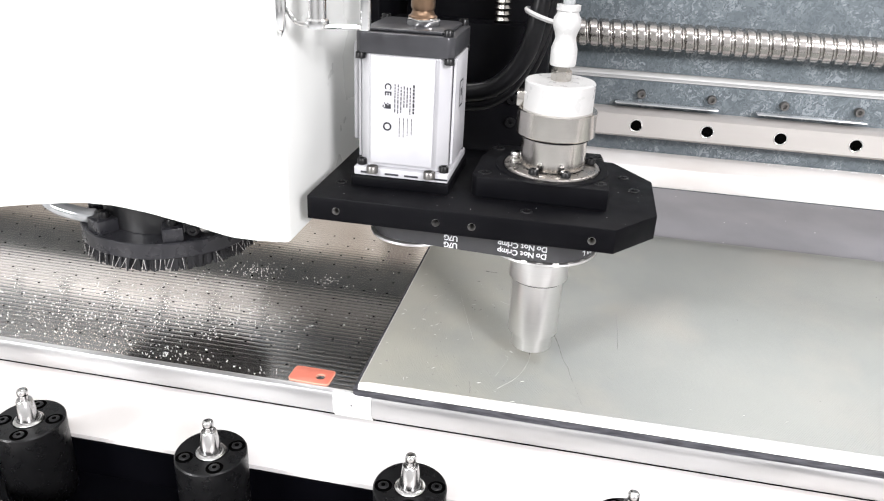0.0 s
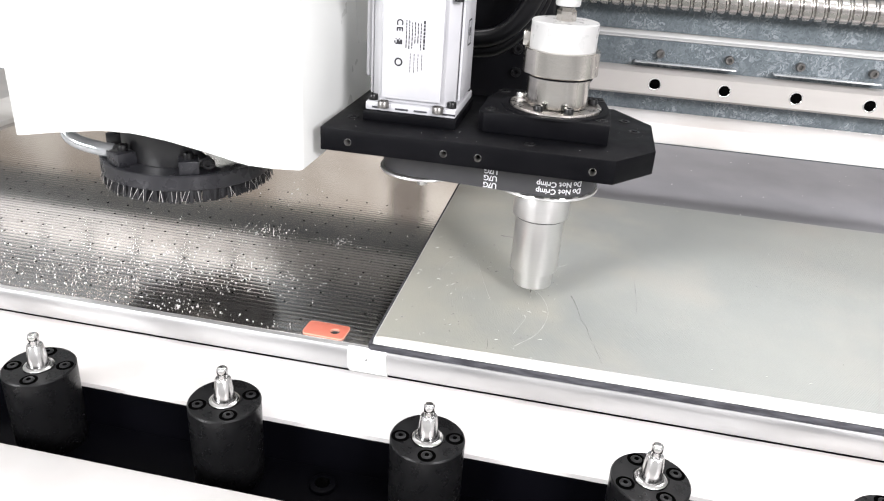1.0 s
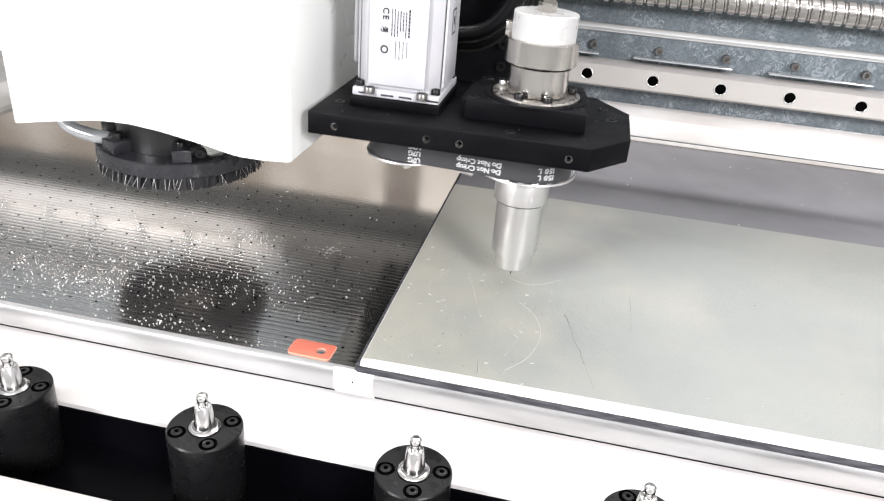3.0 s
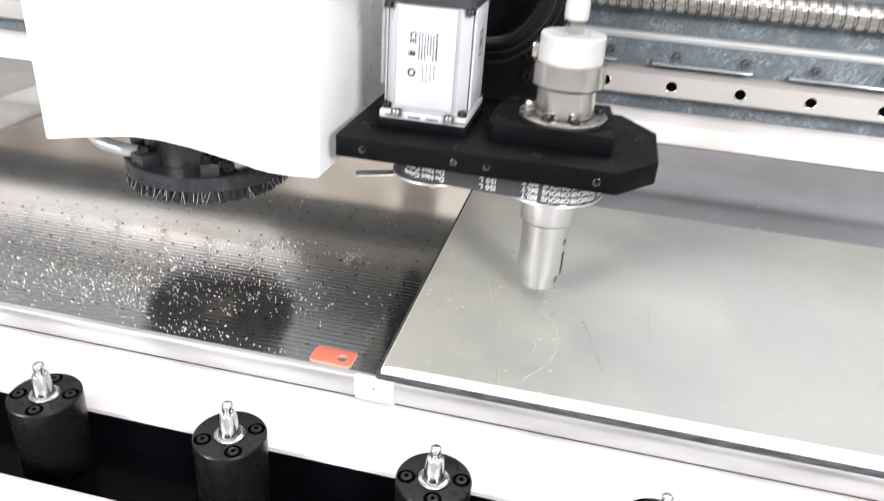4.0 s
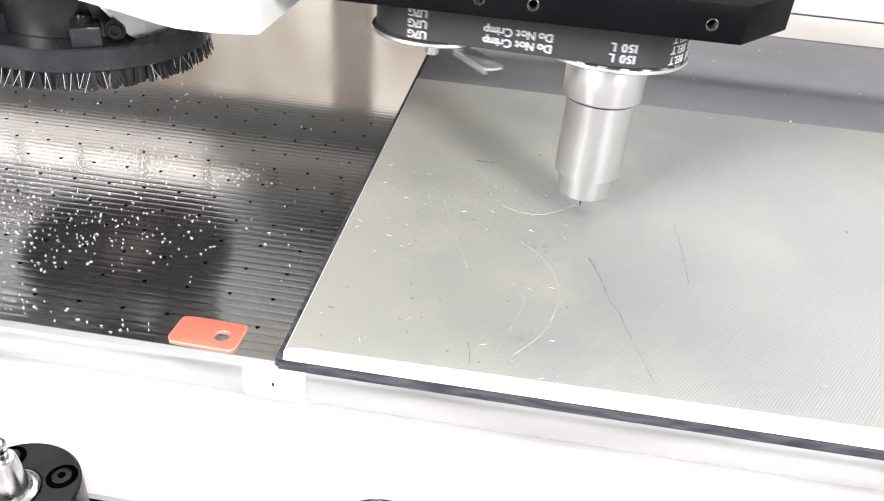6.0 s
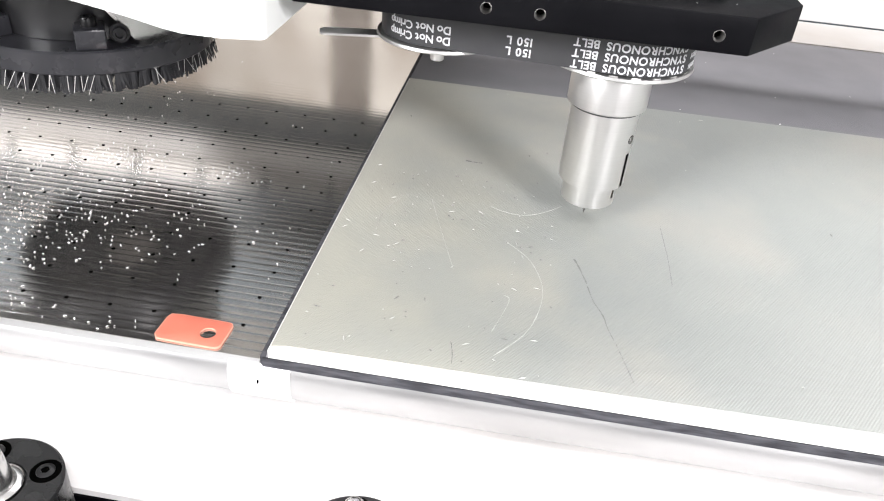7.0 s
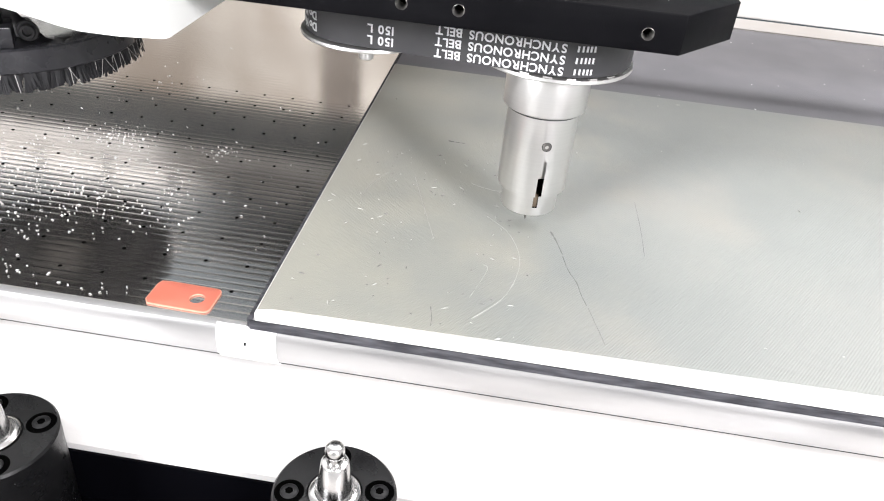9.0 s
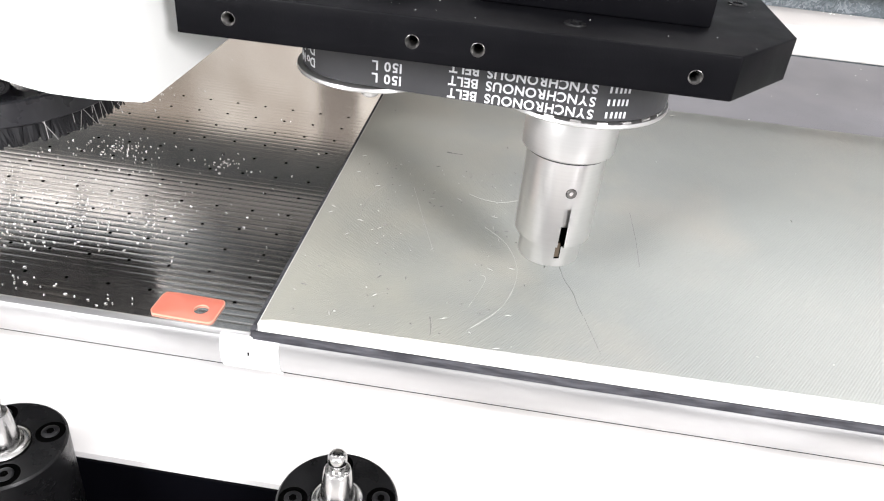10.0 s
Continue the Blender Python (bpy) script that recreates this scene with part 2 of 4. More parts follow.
def box(x0, x1, y0, y1, z0, z1, bev=.0005, seg=2):
    bm = bmesh.new()
    bmesh.ops.create_cube(bm, size=1, matrix=Matrix.Translation(((x0 + x1) / 2, (y0 + y1) / 2, (z0 + z1) / 2)) @ Matrix.Diagonal((x1 - x0, y1 - y0, z1 - z0, 1)))
    return bevelled(bm, bev, seg)


def prism(pts, z0, z1, bev=.0004, m=None):
    """A plan outline pulled up from z0 to z1."""
    bm = bmesh.new()
    lo = [bm.verts.new((x, y, z0)) for x, y in pts]
    hi = [bm.verts.new((x, y, z1)) for x, y in pts]
    bm.faces.new(lo[::-1])
    bm.faces.new(hi)
    n = len(pts)
    for i in range(n):
        bm.faces.new((lo[i], lo[(i + 1) % n], hi[(i + 1) % n], hi[i]))
    bmesh.ops.recalc_face_normals(bm, faces=bm.faces[:])
    bevelled(bm, bev, 2, 20)
    if m is not None:
        bm.transform(m)
    return bm


def along_x(profile, x0, x1, closed=True):
    """A y-z outline drawn along x."""
    bm = bmesh.new()
    a = [bm.verts.new((x0, y, z)) for y, z in profile]
    b = [bm.verts.new((x1, y, z)) for y, z in profile]
    n = len(profile)
    for i in range(n if closed else n - 1):
        j = (i + 1) % n
        bm.faces.new((a[i], a[j], b[j], b[i]))
    if closed:
        bm.faces.new(a)
        bm.faces.new(b[::-1])
    return bm


def lathe(profile, seg=48, cx=0.0, cy=0.0, m=None):
    """(radius, z) turned round the z axis."""
    bm = bmesh.new()
    rings = []
    for r, z in profile:
        if r < 1e-6:
            rings.append([bm.verts.new((cx, cy, z))])
        else:
            rings.append([bm.verts.new((cx + r * math.cos(2 * math.pi * k / seg), cy + r * math.sin(2 * math.pi * k / seg), z)) for k in range(seg)])
    for a, b in zip(rings, rings[1:]):
        for k in range(seg):
            j = (k + 1) % seg
            if len(a) == 1 and len(b) > 1:
                bm.faces.new((a[0], b[k], b[j]))
            elif len(b) == 1 and len(a) > 1:
                bm.faces.new((a[k], a[j], b[0]))
            elif len(a) > 1:
                bm.faces.new((a[k], a[j], b[j], b[k]))
    if m is not None:
        bm.transform(m)
    return bm


def tube(points, r, seg=10):
    """A round hose through the points."""
    bm = bmesh.new()
    P = [Vector(p) for p in points]
    fine = []
    for i in range(len(P) - 1):
        p0, p1, p2, p3 = P[max(i - 1, 0)], P[i], P[i + 1], P[min(i + 2, len(P) - 1)]
        for k in range(8):
            u = k / 8
            fine.append(.5 * ((2 * p1) + (p2 - p0) * u + (2 * p0 - 5 * p1 + 4 * p2 - p3) * u * u + (3 * p1 - p0 - 3 * p2 + p3) * u ** 3))
    fine.append(P[-1])
    prev, side = None, Vector((.3, .5, .81)).normalized()
    for i, p in enumerate(fine):
        d = (fine[min(i + 1, len(fine) - 1)] - fine[max(i - 1, 0)]).normalized()
        side = (side - d * side.dot(d)).normalized()
        up = d.cross(side)
        ring = [bm.verts.new(p + r * (math.cos(2 * math.pi * k / seg) * side + math.sin(2 * math.pi * k / seg) * up)) for k in range(seg)]
        if prev:
            for k in range(seg):
                bm.faces.new((prev[k], prev[(k + 1) % seg], ring[(k + 1) % seg], ring[k]))
        prev = ring
    return bm


def cap_screw(r, h):
    """A socket-head screw, head up, with a recessed socket."""
    return lathe([(0, h * .35), (r * .5, h * .35), (r * .52, h), (r * .88, h), (r, h * .86), (r, 0)], 14)


def drill(places, ob, radius, depth):
    """Round holes bored into a part along +y."""
    bm = bmesh.new()
    for x, y, z in places:
        at = Matrix.Translation((x, y + depth / 2 - .001, z)) @ Matrix.Rotation(radians(90), 4, "X")
        bmesh.ops.create_cone(bm, cap_ends=True, segments=24, radius1=radius, radius2=radius, depth=depth + .002, matrix=at)
    me = bpy.data.meshes.new("bore")
    bm.to_mesh(me)
    bm.free()
    tool = new("bore", me)
    cut = ob.modifiers.new("bore", "BOOLEAN")
    cut.operation, cut.object, cut.solver = "DIFFERENCE", tool, "EXACT"
    bpy.context.view_layer.update()
    done = bpy.data.meshes.new_from_object(ob.evaluated_get(bpy.context.evaluated_depsgraph_get()))
    ob.modifiers.clear()
    ob.data = done
    bpy.data.objects.remove(tool)


def join(*bms):
    out = bmesh.new()
    for b in bms:
        me = bpy.data.meshes.new("tmp")
        b.to_mesh(me)
        b.free()
        out.from_mesh(me)
        bpy.data.meshes.remove(me)
    return out


def glyph(ch, size):
    """The mesh of one character, centred, in the x-z plane, facing -y."""
    cu = bpy.data.curves.new("glyph", "FONT")
    cu.body, cu.size, cu.extrude, cu.offset, cu.align_x, cu.align_y = ch, size, .00006, size * .022, "CENTER", "CENTER"
    ob = bpy.data.objects.new("glyph", cu)
    scene.collection.objects.link(ob)
    bpy.context.view_layer.update()
    me = bpy.data.meshes.new_from_object(ob.evaluated_get(bpy.context.evaluated_depsgraph_get()))
    bpy.data.objects.remove(ob)
    me.transform(Matrix.Rotation(radians(90), 4, "X"))
    return me


# ---- the room round the machine ----
def room():
    for name, b in (("wall_north", (-5, 5, 4.0, 4.2, -.9, 3.4)), ("wall_south", (-5, 5, -5.2, -5, -.9, 3.4)),
                    ("wall_west", (-5.2, -5, -5, 4.0, -.9, 3.4)), ("wall_east", (5, 5.2, -5, 4.0, -.9, 3.4))):
        north = name == "wall_north"
        tagged(part(name, box(*b, bev=0), M_BACKWALL if north else M_WALL), "mottled beige wall behind the machine, toned for the table's reflection" if north else "plain light grey workshop wall", "wall", kind="structure")
    tagged(part("pillar", box(-.47, -.37, 1.8, 1.9, -.9, 3.4, .005), M_POST), "dark brown post behind the machine", "pillar", kind="structure")
    tagged(part("floor", box(-5.2, 5.2, -5.2, 4.2, -1.0, -.9, bev=0), M_FLOOR), "grey painted concrete workshop floor", "floor", kind="structure")
    tagged(part("ceiling", box(-5.2, 5.2, -5.2, 4.2, 3.4, 3.5, bev=0), M_CEIL), "plain white workshop ceiling", "ceiling", kind="structure")


room()

# ---- the machine's table ----
Z_BED = -.0092
BED_X0, BED_X1, BED_Y1 = -.53, 1.3, .546


def vacuum_bed():
    bed = empty("vacuum_bed", "black anodised aluminium vacuum table with fine grooves and suction holes", "machine table")
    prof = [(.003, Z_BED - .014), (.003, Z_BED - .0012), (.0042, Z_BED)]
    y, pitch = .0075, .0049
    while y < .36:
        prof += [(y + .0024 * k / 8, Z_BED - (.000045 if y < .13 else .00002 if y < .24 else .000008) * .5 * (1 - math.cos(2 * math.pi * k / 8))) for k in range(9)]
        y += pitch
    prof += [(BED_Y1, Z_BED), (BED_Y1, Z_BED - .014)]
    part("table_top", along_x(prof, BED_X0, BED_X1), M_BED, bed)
    first = None
    n = 0
    for j in range(0, 17):
        for i in range(-2, 25):
            x, y = -.0185 - .0196 * i, .0222 + .0197 * j
            if x < BED_X0 + .01 or x > .02 and i < 0:
                continue
            if first is None:
                first = part("suction_hole", lathe([(0, -.00005), (.0007, -.00003), (.0008, .00006), (.0009, 0)], 12), M_HOLE, bed)
                first.matrix_basis = Matrix.Translation((x, y, Z_BED + .0001))
            elif n < 300:
                share("suction_hole", first, bed, Matrix.Translation((x, y, Z_BED + .0001)))
            n += 1
    return bed


vacuum_bed()


def front_rail():
    rail = empty("front_rail", "satin aluminium edge rail with a rounded lower lip along the table", "edge rail")
    prof = [(.0200, -.0334), (.0200, -.0094), (.0030, -.0094), (.0008, -.0102), (0, -.0120), (-.0004, -.0160), (-.0003, -.0200), (.0007, -.0242),
            (.0026, -.0276), (.0055, -.0302), (.0095, -.0322)]
    part("rail_length", along_x(prof, BED_X0, -.0047), M_EDGERAIL, rail)
    part("rail_length", along_x(prof, -.0041, BED_X1), M_EDGERAIL, rail)
    # black strip on the deck, put there for the shade below the lip
    part("shade_strip", along_x([(.0195, -.0341), (.0089, -.0341), (.0089, -.0337), (.0195, -.0337)], BED_X0, BED_X1), M_CHANNEL, rail, "black strip for the shade under the rail")
    outer = [(.0012, -.0098), (-.0007, -.0117), (-.0011, -.0160), (-.0010, -.0201), (.0000, -.0246), (.0019, -.0281), (.0048, -.0309)]
    tape_prof = outer + [(y + .0006, z + .0004) for y, z in outer[::-1]]
    tape = tagged(part("tape", along_x(tape_prof, -.0168, .0086), M_TAPE), "white adhesive tape over the joint of the edge rail", "tape")
    part("tape_mark", box(-.0046, -.0040, -.0016, -.0009, -.0176, -.0160, 0), M_HOLE, tape)


front_rail()


def tool_deck():
    deck = empty("tool_deck", "white powder-coated deck with a black tool channel sunk in it", "machine deck")
    part("back_strip", along_x([(.02, -.0342), (-.0490, -.0342), (-.0500, -.0350), (-.0500, -.0380), (.02, -.0380)], BED_X0, BED_X1), M_WHITE, deck)
    part("front_strip", along_x([(-.112, -.0350), (-.1130, -.0342), (-.22, -.0342), (-.224, -.038), (-.224, -.5), (-.220, -.5), (-.22, -.0380), (-.112, -.0380)], BED_X0, BED_X1), M_WHITE, deck)
    part("channel", along_x([(-.0488, -.0382), (-.0508, -.0382), (-.0508, -.065), (-.1112, -.065), (-.1112, -.0382), (-.1132, -.0382), (-.1132, -.068), (-.0488, -.068)], BED_X0, BED_X1), M_CHANNEL, deck, "black painted steel channel")
    part("underframe", box(BED_X0, BED_X1, .03, BED_Y1, -.88, -.0345, .002), M_WHITE, deck)
    for i in range(-2, 4):
        at = Matrix.Translation((-.0105 + .2362 * i, -.0655, -.0650))
        bolt = part("channel_bolt", lathe([(.0042, .0004), (.0046, .0026), (.0070, .0026), (.0080, .0020), (.0084, .0002)], 28, m=at), M_CHANNEL, deck)
        part("bolt_socket", lathe([(0, .0003), (.0040, .0003), (.0045, .0025)], 6, m=at), M_HOLE, bolt)


tool_deck()


def tool_cup():
    cup = empty("tool_cup", "black tool cup with chromed taper stud in the black channel", "tool holder", "row of tool cups")
    top = -.011
    part("cup_body", lathe([(0, -.0649), (.0196, -.0649), (.0200, -.0644), (.0205, top - .0008), (.0198, top), (.0092, top), (.0088, top - .0012), (0, top - .0012)], 64), M_CUP, cup)
    part("stud_collar", lathe([(.0085, top - .001), (.0085, top + .0004), (.0078, top + .0010), (.0066, top + .0012), (.0062, top + .0006)], 40), M_STUD, cup, "bright steel collar")
    part("pull_stud", lathe([(.0062, top + .0004), (.0059, top + .0018), (.0045, top + .0144), (.0041, top + .0149), (.0027, top + .0151), (.0025, top + .0175), (.0030, top + .0180),
                             (.0032, top + .0191), (.0031, top + .0209), (.0026, top + .0217), (.0016, top + .0221), (0, top + .0219)], 40), M_STUD, cup, "chromed taper stud")
    sc = None
    for k in range(4):
        a = radians(20 + 90 * k)
        m = Matrix.Translation((.0147 * math.cos(a), .0147 * math.sin(a), top))
        if sc is None:
            sc = part("cap_screw", lathe([(0, .00018), (.0013, .00018), (.0014, .0007), (.0026, .0007), (.0030, .0004), (.0030, .00018)], 24), M_SOCKET, cup)
            rec = part("screw_recess", lathe([(0, .00012), (.0046, .00012), (.0049, .00002)], 28), M_HOLE, cup, "black countersunk hole")
            hexagon = part("socket", lathe([(0, .00076), (.0013, .00076), (.0014, .0007)], 6), M_HOLE, sc)
            sc.matrix_basis = rec.matrix_basis = m
        else:
            share("socket", hexagon, share("cap_screw", sc, cup, m), Matrix())
            share("screw_recess", rec, cup, m)
    return cup


CUP_X = [-.1846 + .1181 * i for i in range(-2, 7)]
first_cup = tool_cup()
first_cup.matrix_basis = pose(CUP_X[0], -.0707, 0)
for k, x in enumerate(CUP_X[1:]):
    copy_thing(first_cup, pose(x, -.0707, 0, 0, 0, (17 * k) % 40 - 20))


def left_side():
    side = empty("side_frame", "light grey side frame of the machine beside the table", "machine frame")
    part("side_rail", box(-.60, -.531, .0, BED_Y1, -.05, -.004, .002), M_ALU, side)
    part("side_panel", box(-.606, -.6005, -.22, 1.0, -.88, -.03, .001), M_WHITE, side)
    part("guide_trough", box(-.72, -.6065, -.1, 1.0, -.2, -.07, .002), M_CHANNEL, side, "dark guide trough")
    part("rear_beam", box(-.53, 1.3, BED_Y1 + .001, BED_Y1 + .16, -.1, -.004, .003), M_WHITE, side)


left_side()


# ---- what lies on the table ----
def work_board():
    board = empty("work_board", "grey coated board with white cut edges and scratched surface", "board")
    x1 = 1.1
    part("board_sheet", box(0, x1, 0, .3085, -.0045, -.0004, .0003), M_BOARDEDGE, board)
    # the coating stops short of the cut front edge, a little on the slant
    part("top_face", prism([(.0006, .0022), (.006, .0036), (.03, .0042), (.31, .0080), (x1 - .0006, .0150), (x1 - .0006, .3079), (.0006, .3079)], -.0004, 0, 0), M_BOARD, board)
    return board


work_board()


def felt_mat():
    mat_thing = empty("felt_mat", "dark grey felt mat lying under the board", "felt mat")
    part("mat_sheet", box(-.0012, 1.12, .0008, .5420, -.0090, -.0046, .0003), M_FELT, mat_thing)
    # front and side edges in a much darker colour than the sheet
    part("cut_edge", box(-.0024, 1.12, -.0004, .0007, -.0091, -.0047, .0003), M_FELTEDGE, mat_thing, "darker front edge")
    part("side_edge", box(-.0036, -.0013, .0008, .5420, -.0091, -.0047, .0003), M_FELTEDGE, mat_thing, "darker side edge")


felt_mat()


def scratch(pts, w, material):
    """A flat hair-thin mark through plan points, with swelling width."""
    bm = bmesh.new()
    P = [Vector((x, y, 0)) for x, y in pts]
    fine = []
    for i in range(len(P) - 1):
        p0, p1, p2, p3 = P[max(i - 1, 0)], P[i], P[i + 1], P[min(i + 2, len(P) - 1)]
        for k in range(6):
            u = k / 6
            fine.append(.5 * ((2 * p1) + (p2 - p0) * u + (2 * p0 - 5 * p1 + 4 * p2 - p3) * u * u + (3 * p1 - p0 - 3 * p2 + p3) * u ** 3))
    fine.append(P[-1])
    prev = None
    for i, p in enumerate(fine):
        d = (fine[min(i + 1, len(fine) - 1)] - fine[max(i - 1, 0)]).normalized()
        s = Vector((-d.y, d.x, 0)) * w * (.3 + .7 * abs(noise.noise(p * 240)) * 2) * (.25 if i in (0, len(fine) - 1) else 1)
        now = [bm.verts.new(p + s), bm.verts.new(p + Vector((0, 0, .00012))), bm.verts.new(p - s)]
        if prev:
            bm.faces.new((prev[0], prev[1], now[1], now[0]))
            bm.faces.new((prev[1], prev[2], now[2], now[1]))
        prev = now
    bm.transform(Matrix.Translation((0, 0, .00006)))
    return bm


MARKS = empty("surface_marks", "fine scratches and dark scuffs on the grey board", "scratches", kind="stuff")
rnd = random.Random(5)
part("bright_scratch", scratch([(.075, .1355), (.083, .1318), (.0928, .1309), (.103, .1365), (.1131, .1466)], .00028, M_SCRATCH), M_SCRATCH, MARKS)
part("bright_scratch", scratch([(.0872, .1015), (.0988, .0877), (.1050, .0644), (.1, .0367), (.0868, .0166)], .00032, M_SCRATCH), M_SCRATCH, MARKS)
part("bright_scratch", scratch([(.0846, .0309), (.0905, .0538), (.088, .058)], .00018, M_SCRATCH), M_SCRATCH, MARKS)
part("bright_scratch", scratch([(.0217, .0954), (.0222, .1154), (.0289, .1354)], .00012, M_SCRATCH), M_SCRATCH, MARKS)
part("bright_scratch", scratch([(.0437, .135), (.052, .108), (.0635, .0721)], .00014, M_SCRATCH), M_SCRATCH, MARKS)
part("dark_scuff", scratch([(.1190, .0960), (.1216, .0886), (.1250, .0760)], .0005, M_DARKMARK), M_DARKMARK, MARKS)
part("dark_scuff", scratch([(.1250, .0750), (.1276, .0634), (.1314, .0540), (.1331, .0455), (.1355, .0373)], .0003, M_DARKMARK), M_DARKMARK, MARKS)
part("dark_scuff", scratch([(.1360, .0360), (.1421, .0128)], .00012, M_DARKMARK), M_DARKMARK, MARKS)
part("dark_scuff", scratch([(.1645, .1394), (.1652, .11), (.1648, .0847)], .00011, M_DARKMARK), M_DARKMARK, MARKS)
part("dark_scuff", scratch([(.056, .1858), (.059, .1852), (.066, .1850)], .0007, M_DARKMARK), M_DARKMARK, MARKS)
part("dark_scuff", scratch([(.0691, .0211), (.0706, .0139), (.071, .008)], .0003, M_DARKMARK), M_DARKMARK, MARKS)
specks, dspecks = bmesh.new(), bmesh.new()
for k in range(150):
    x, y = (rnd.uniform(.005, .11), rnd.uniform(.006, .17)) if k < 115 else (rnd.uniform(.0, .5), rnd.uniform(.0, .31))
    a, ln, wd = rnd.uniform(0, 3.14), rnd.choice((.0005, .0008, .0018)), rnd.uniform(.00015, .00045)
    c, s = math.cos(a), math.sin(a)
    b = specks if rnd.random() < .6 else dspecks
    vs = [b.verts.new((x + u * c - v * s, y + u * s + v * c, .00018)) for u, v in ((-ln, 0), (0, wd), (ln, 0), (0, -wd))]
    top = b.verts.new((x, y, .0006))
    for i in range(4):
        b.faces.new((vs[i], vs[(i + 1) % 4], top))
part("nick", specks, M_SCRATCH, MARKS)
part("dark_nick", dspecks, M_DARKMARK, MARKS)


def tag():
    bm = bmesh.new()
    W2, H2, rc, N = .0143, .0084, .0026, 48

    def inside(x, y):
        dx, dy = max(0, abs(x) - W2 + rc), max(0, abs(y) - H2 + rc)
        return math.hypot(dx, dy) <= rc
    outer, hole = [], []
    for k in range(N):
        c, q = math.cos(2 * math.pi * k / N), math.sin(2 * math.pi * k / N)
        lo, hi = 0, .04
        for _ in range(30):
            t = (lo + hi) / 2
            lo, hi = (t, hi) if inside(.0062 + t * c, -.0004 + t * q) else (lo, t)
        outer.append((.0062 + lo * c, -.0004 + lo * q))
        hole.append((.0062 + .0033 * c, -.0004 + .0033 * q))
    rings = []
    for z, ins in ((0, 0), (.0007, 0), (.0008, .0003)):
        o = [bm.verts.new((x * (1 - ins / W2), y * (1 - ins / H2), z)) for x, y in outer]
        h = [bm.verts.new((x, y, z)) for x, y in hole]
        rings.append((o, h))
    for i in range(N):
        j = (i + 1) % N
        (o0, h0), (o1, h1), (o2, h2) = rings
        bm.faces.new((o0[i], o0[j], o1[j], o1[i]))
        bm.faces.new((o1[i], o1[j], o2[j], o2[i]))
        bm.faces.new((h0[j], h0[i], h1[i], h1[j]))
        bm.faces.new((h1[j], h1[i], h2[i], h2[j]))
        bm.faces.new((o2[i], o2[j], h2[j], h2[i]))
        bm.faces.new((o0[j], o0[i], h0[i], h0[j]))
    for f in bm.faces:
        f.material_index = 0 if abs(f.calc_center_median().z - .0008) < 1e-6 else 1
    ob = part("plastic_tag", bm, M_ORANGE)
    ob.data.materials.append(M_ORANGEEDGE)
    ob.matrix_basis = pose(-.0362, .0136, Z_BED + .0001, 0, 0, -1.5)
    return tagged(ob, "small orange acrylic tag with a round hole", "tag")


tag()


def swarf():
    bm = bmesh.new()
    r = random.Random(11)
    spots = [(-.245, .035, .035, .018, 150), (-.185, .055, .035, .022, 190), (-.135, .149, .013, .007, 80), (-.075, .149, .010, .007, 30), (-.138, .0135, .020, .005, 90),
             (-.115, .070, .026, .016, 120), (-.15, .11, .045, .03, 110), (-.19, .2, .08, .045, 45), (-.045, .09, .03, .05, 26), (-.073, .0085, .006, .002, 9), (-.34, .06, .05, .03, 90)]
    for cx, cy, sx, sy, n in spots:
        for _ in range(n):
            x, y = r.gauss(cx, sx), r.gauss(cy, sy)
            if not (.006 < y < .33 and -.5 < x < -.006):
                continue
            L, w, h = r.uniform(.0003, .00085), r.uniform(.00018, .0004), r.uniform(.0002, .0005)
            m = Matrix.Translation((x, y, Z_BED + h * .6)) @ Euler((r.uniform(-.5, .5), r.uniform(-.5, .5), r.uniform(0, 6.3))).to_matrix().to_4x4()
            v = [bm.verts.new(m @ Vector(p)) for p in ((-L, -w, 0), (L, -w * .6, h * .3), (L * .8, w, 0), (-L * .7, w * .8, h * .4), (0, 0, h))]
            for f in ((0, 1, 4), (1, 2, 4), (2, 3, 4), (3, 0, 4), (3, 2, 1, 0)):
                bm.faces.new([v[i] for i in f])
    for _ in range(26):
        x, y, q = r.uniform(.12, .62), r.uniform(.315, .50), r.uniform(.0004, .0009)
        v = [bm.verts.new((x + q * a, y + q * b, -.0045 + q * c)) for a, b, c in ((-1, -.4, 0), (.9, -.6, 0), (.3, .8, 0), (0, 0, .6))]
        for f in ((0, 1, 3), (1, 2, 3), (2, 0, 3)):
            bm.faces.new([v[i] for i in f])
    ob = part("swarf", bm, M_CHIP, smooth=False)
    tagged(ob, "bright aluminium chips scattered over table and felt", "metal chips", kind="stuff")


swarf()

# ---- the gantry, which carries the head and slides along y ----
GANTRY = empty("gantry_beam", "galvanised gantry beam with a linear rail and ball screw", "gantry beam")
GX0, GX1 = -1.0, 1.25


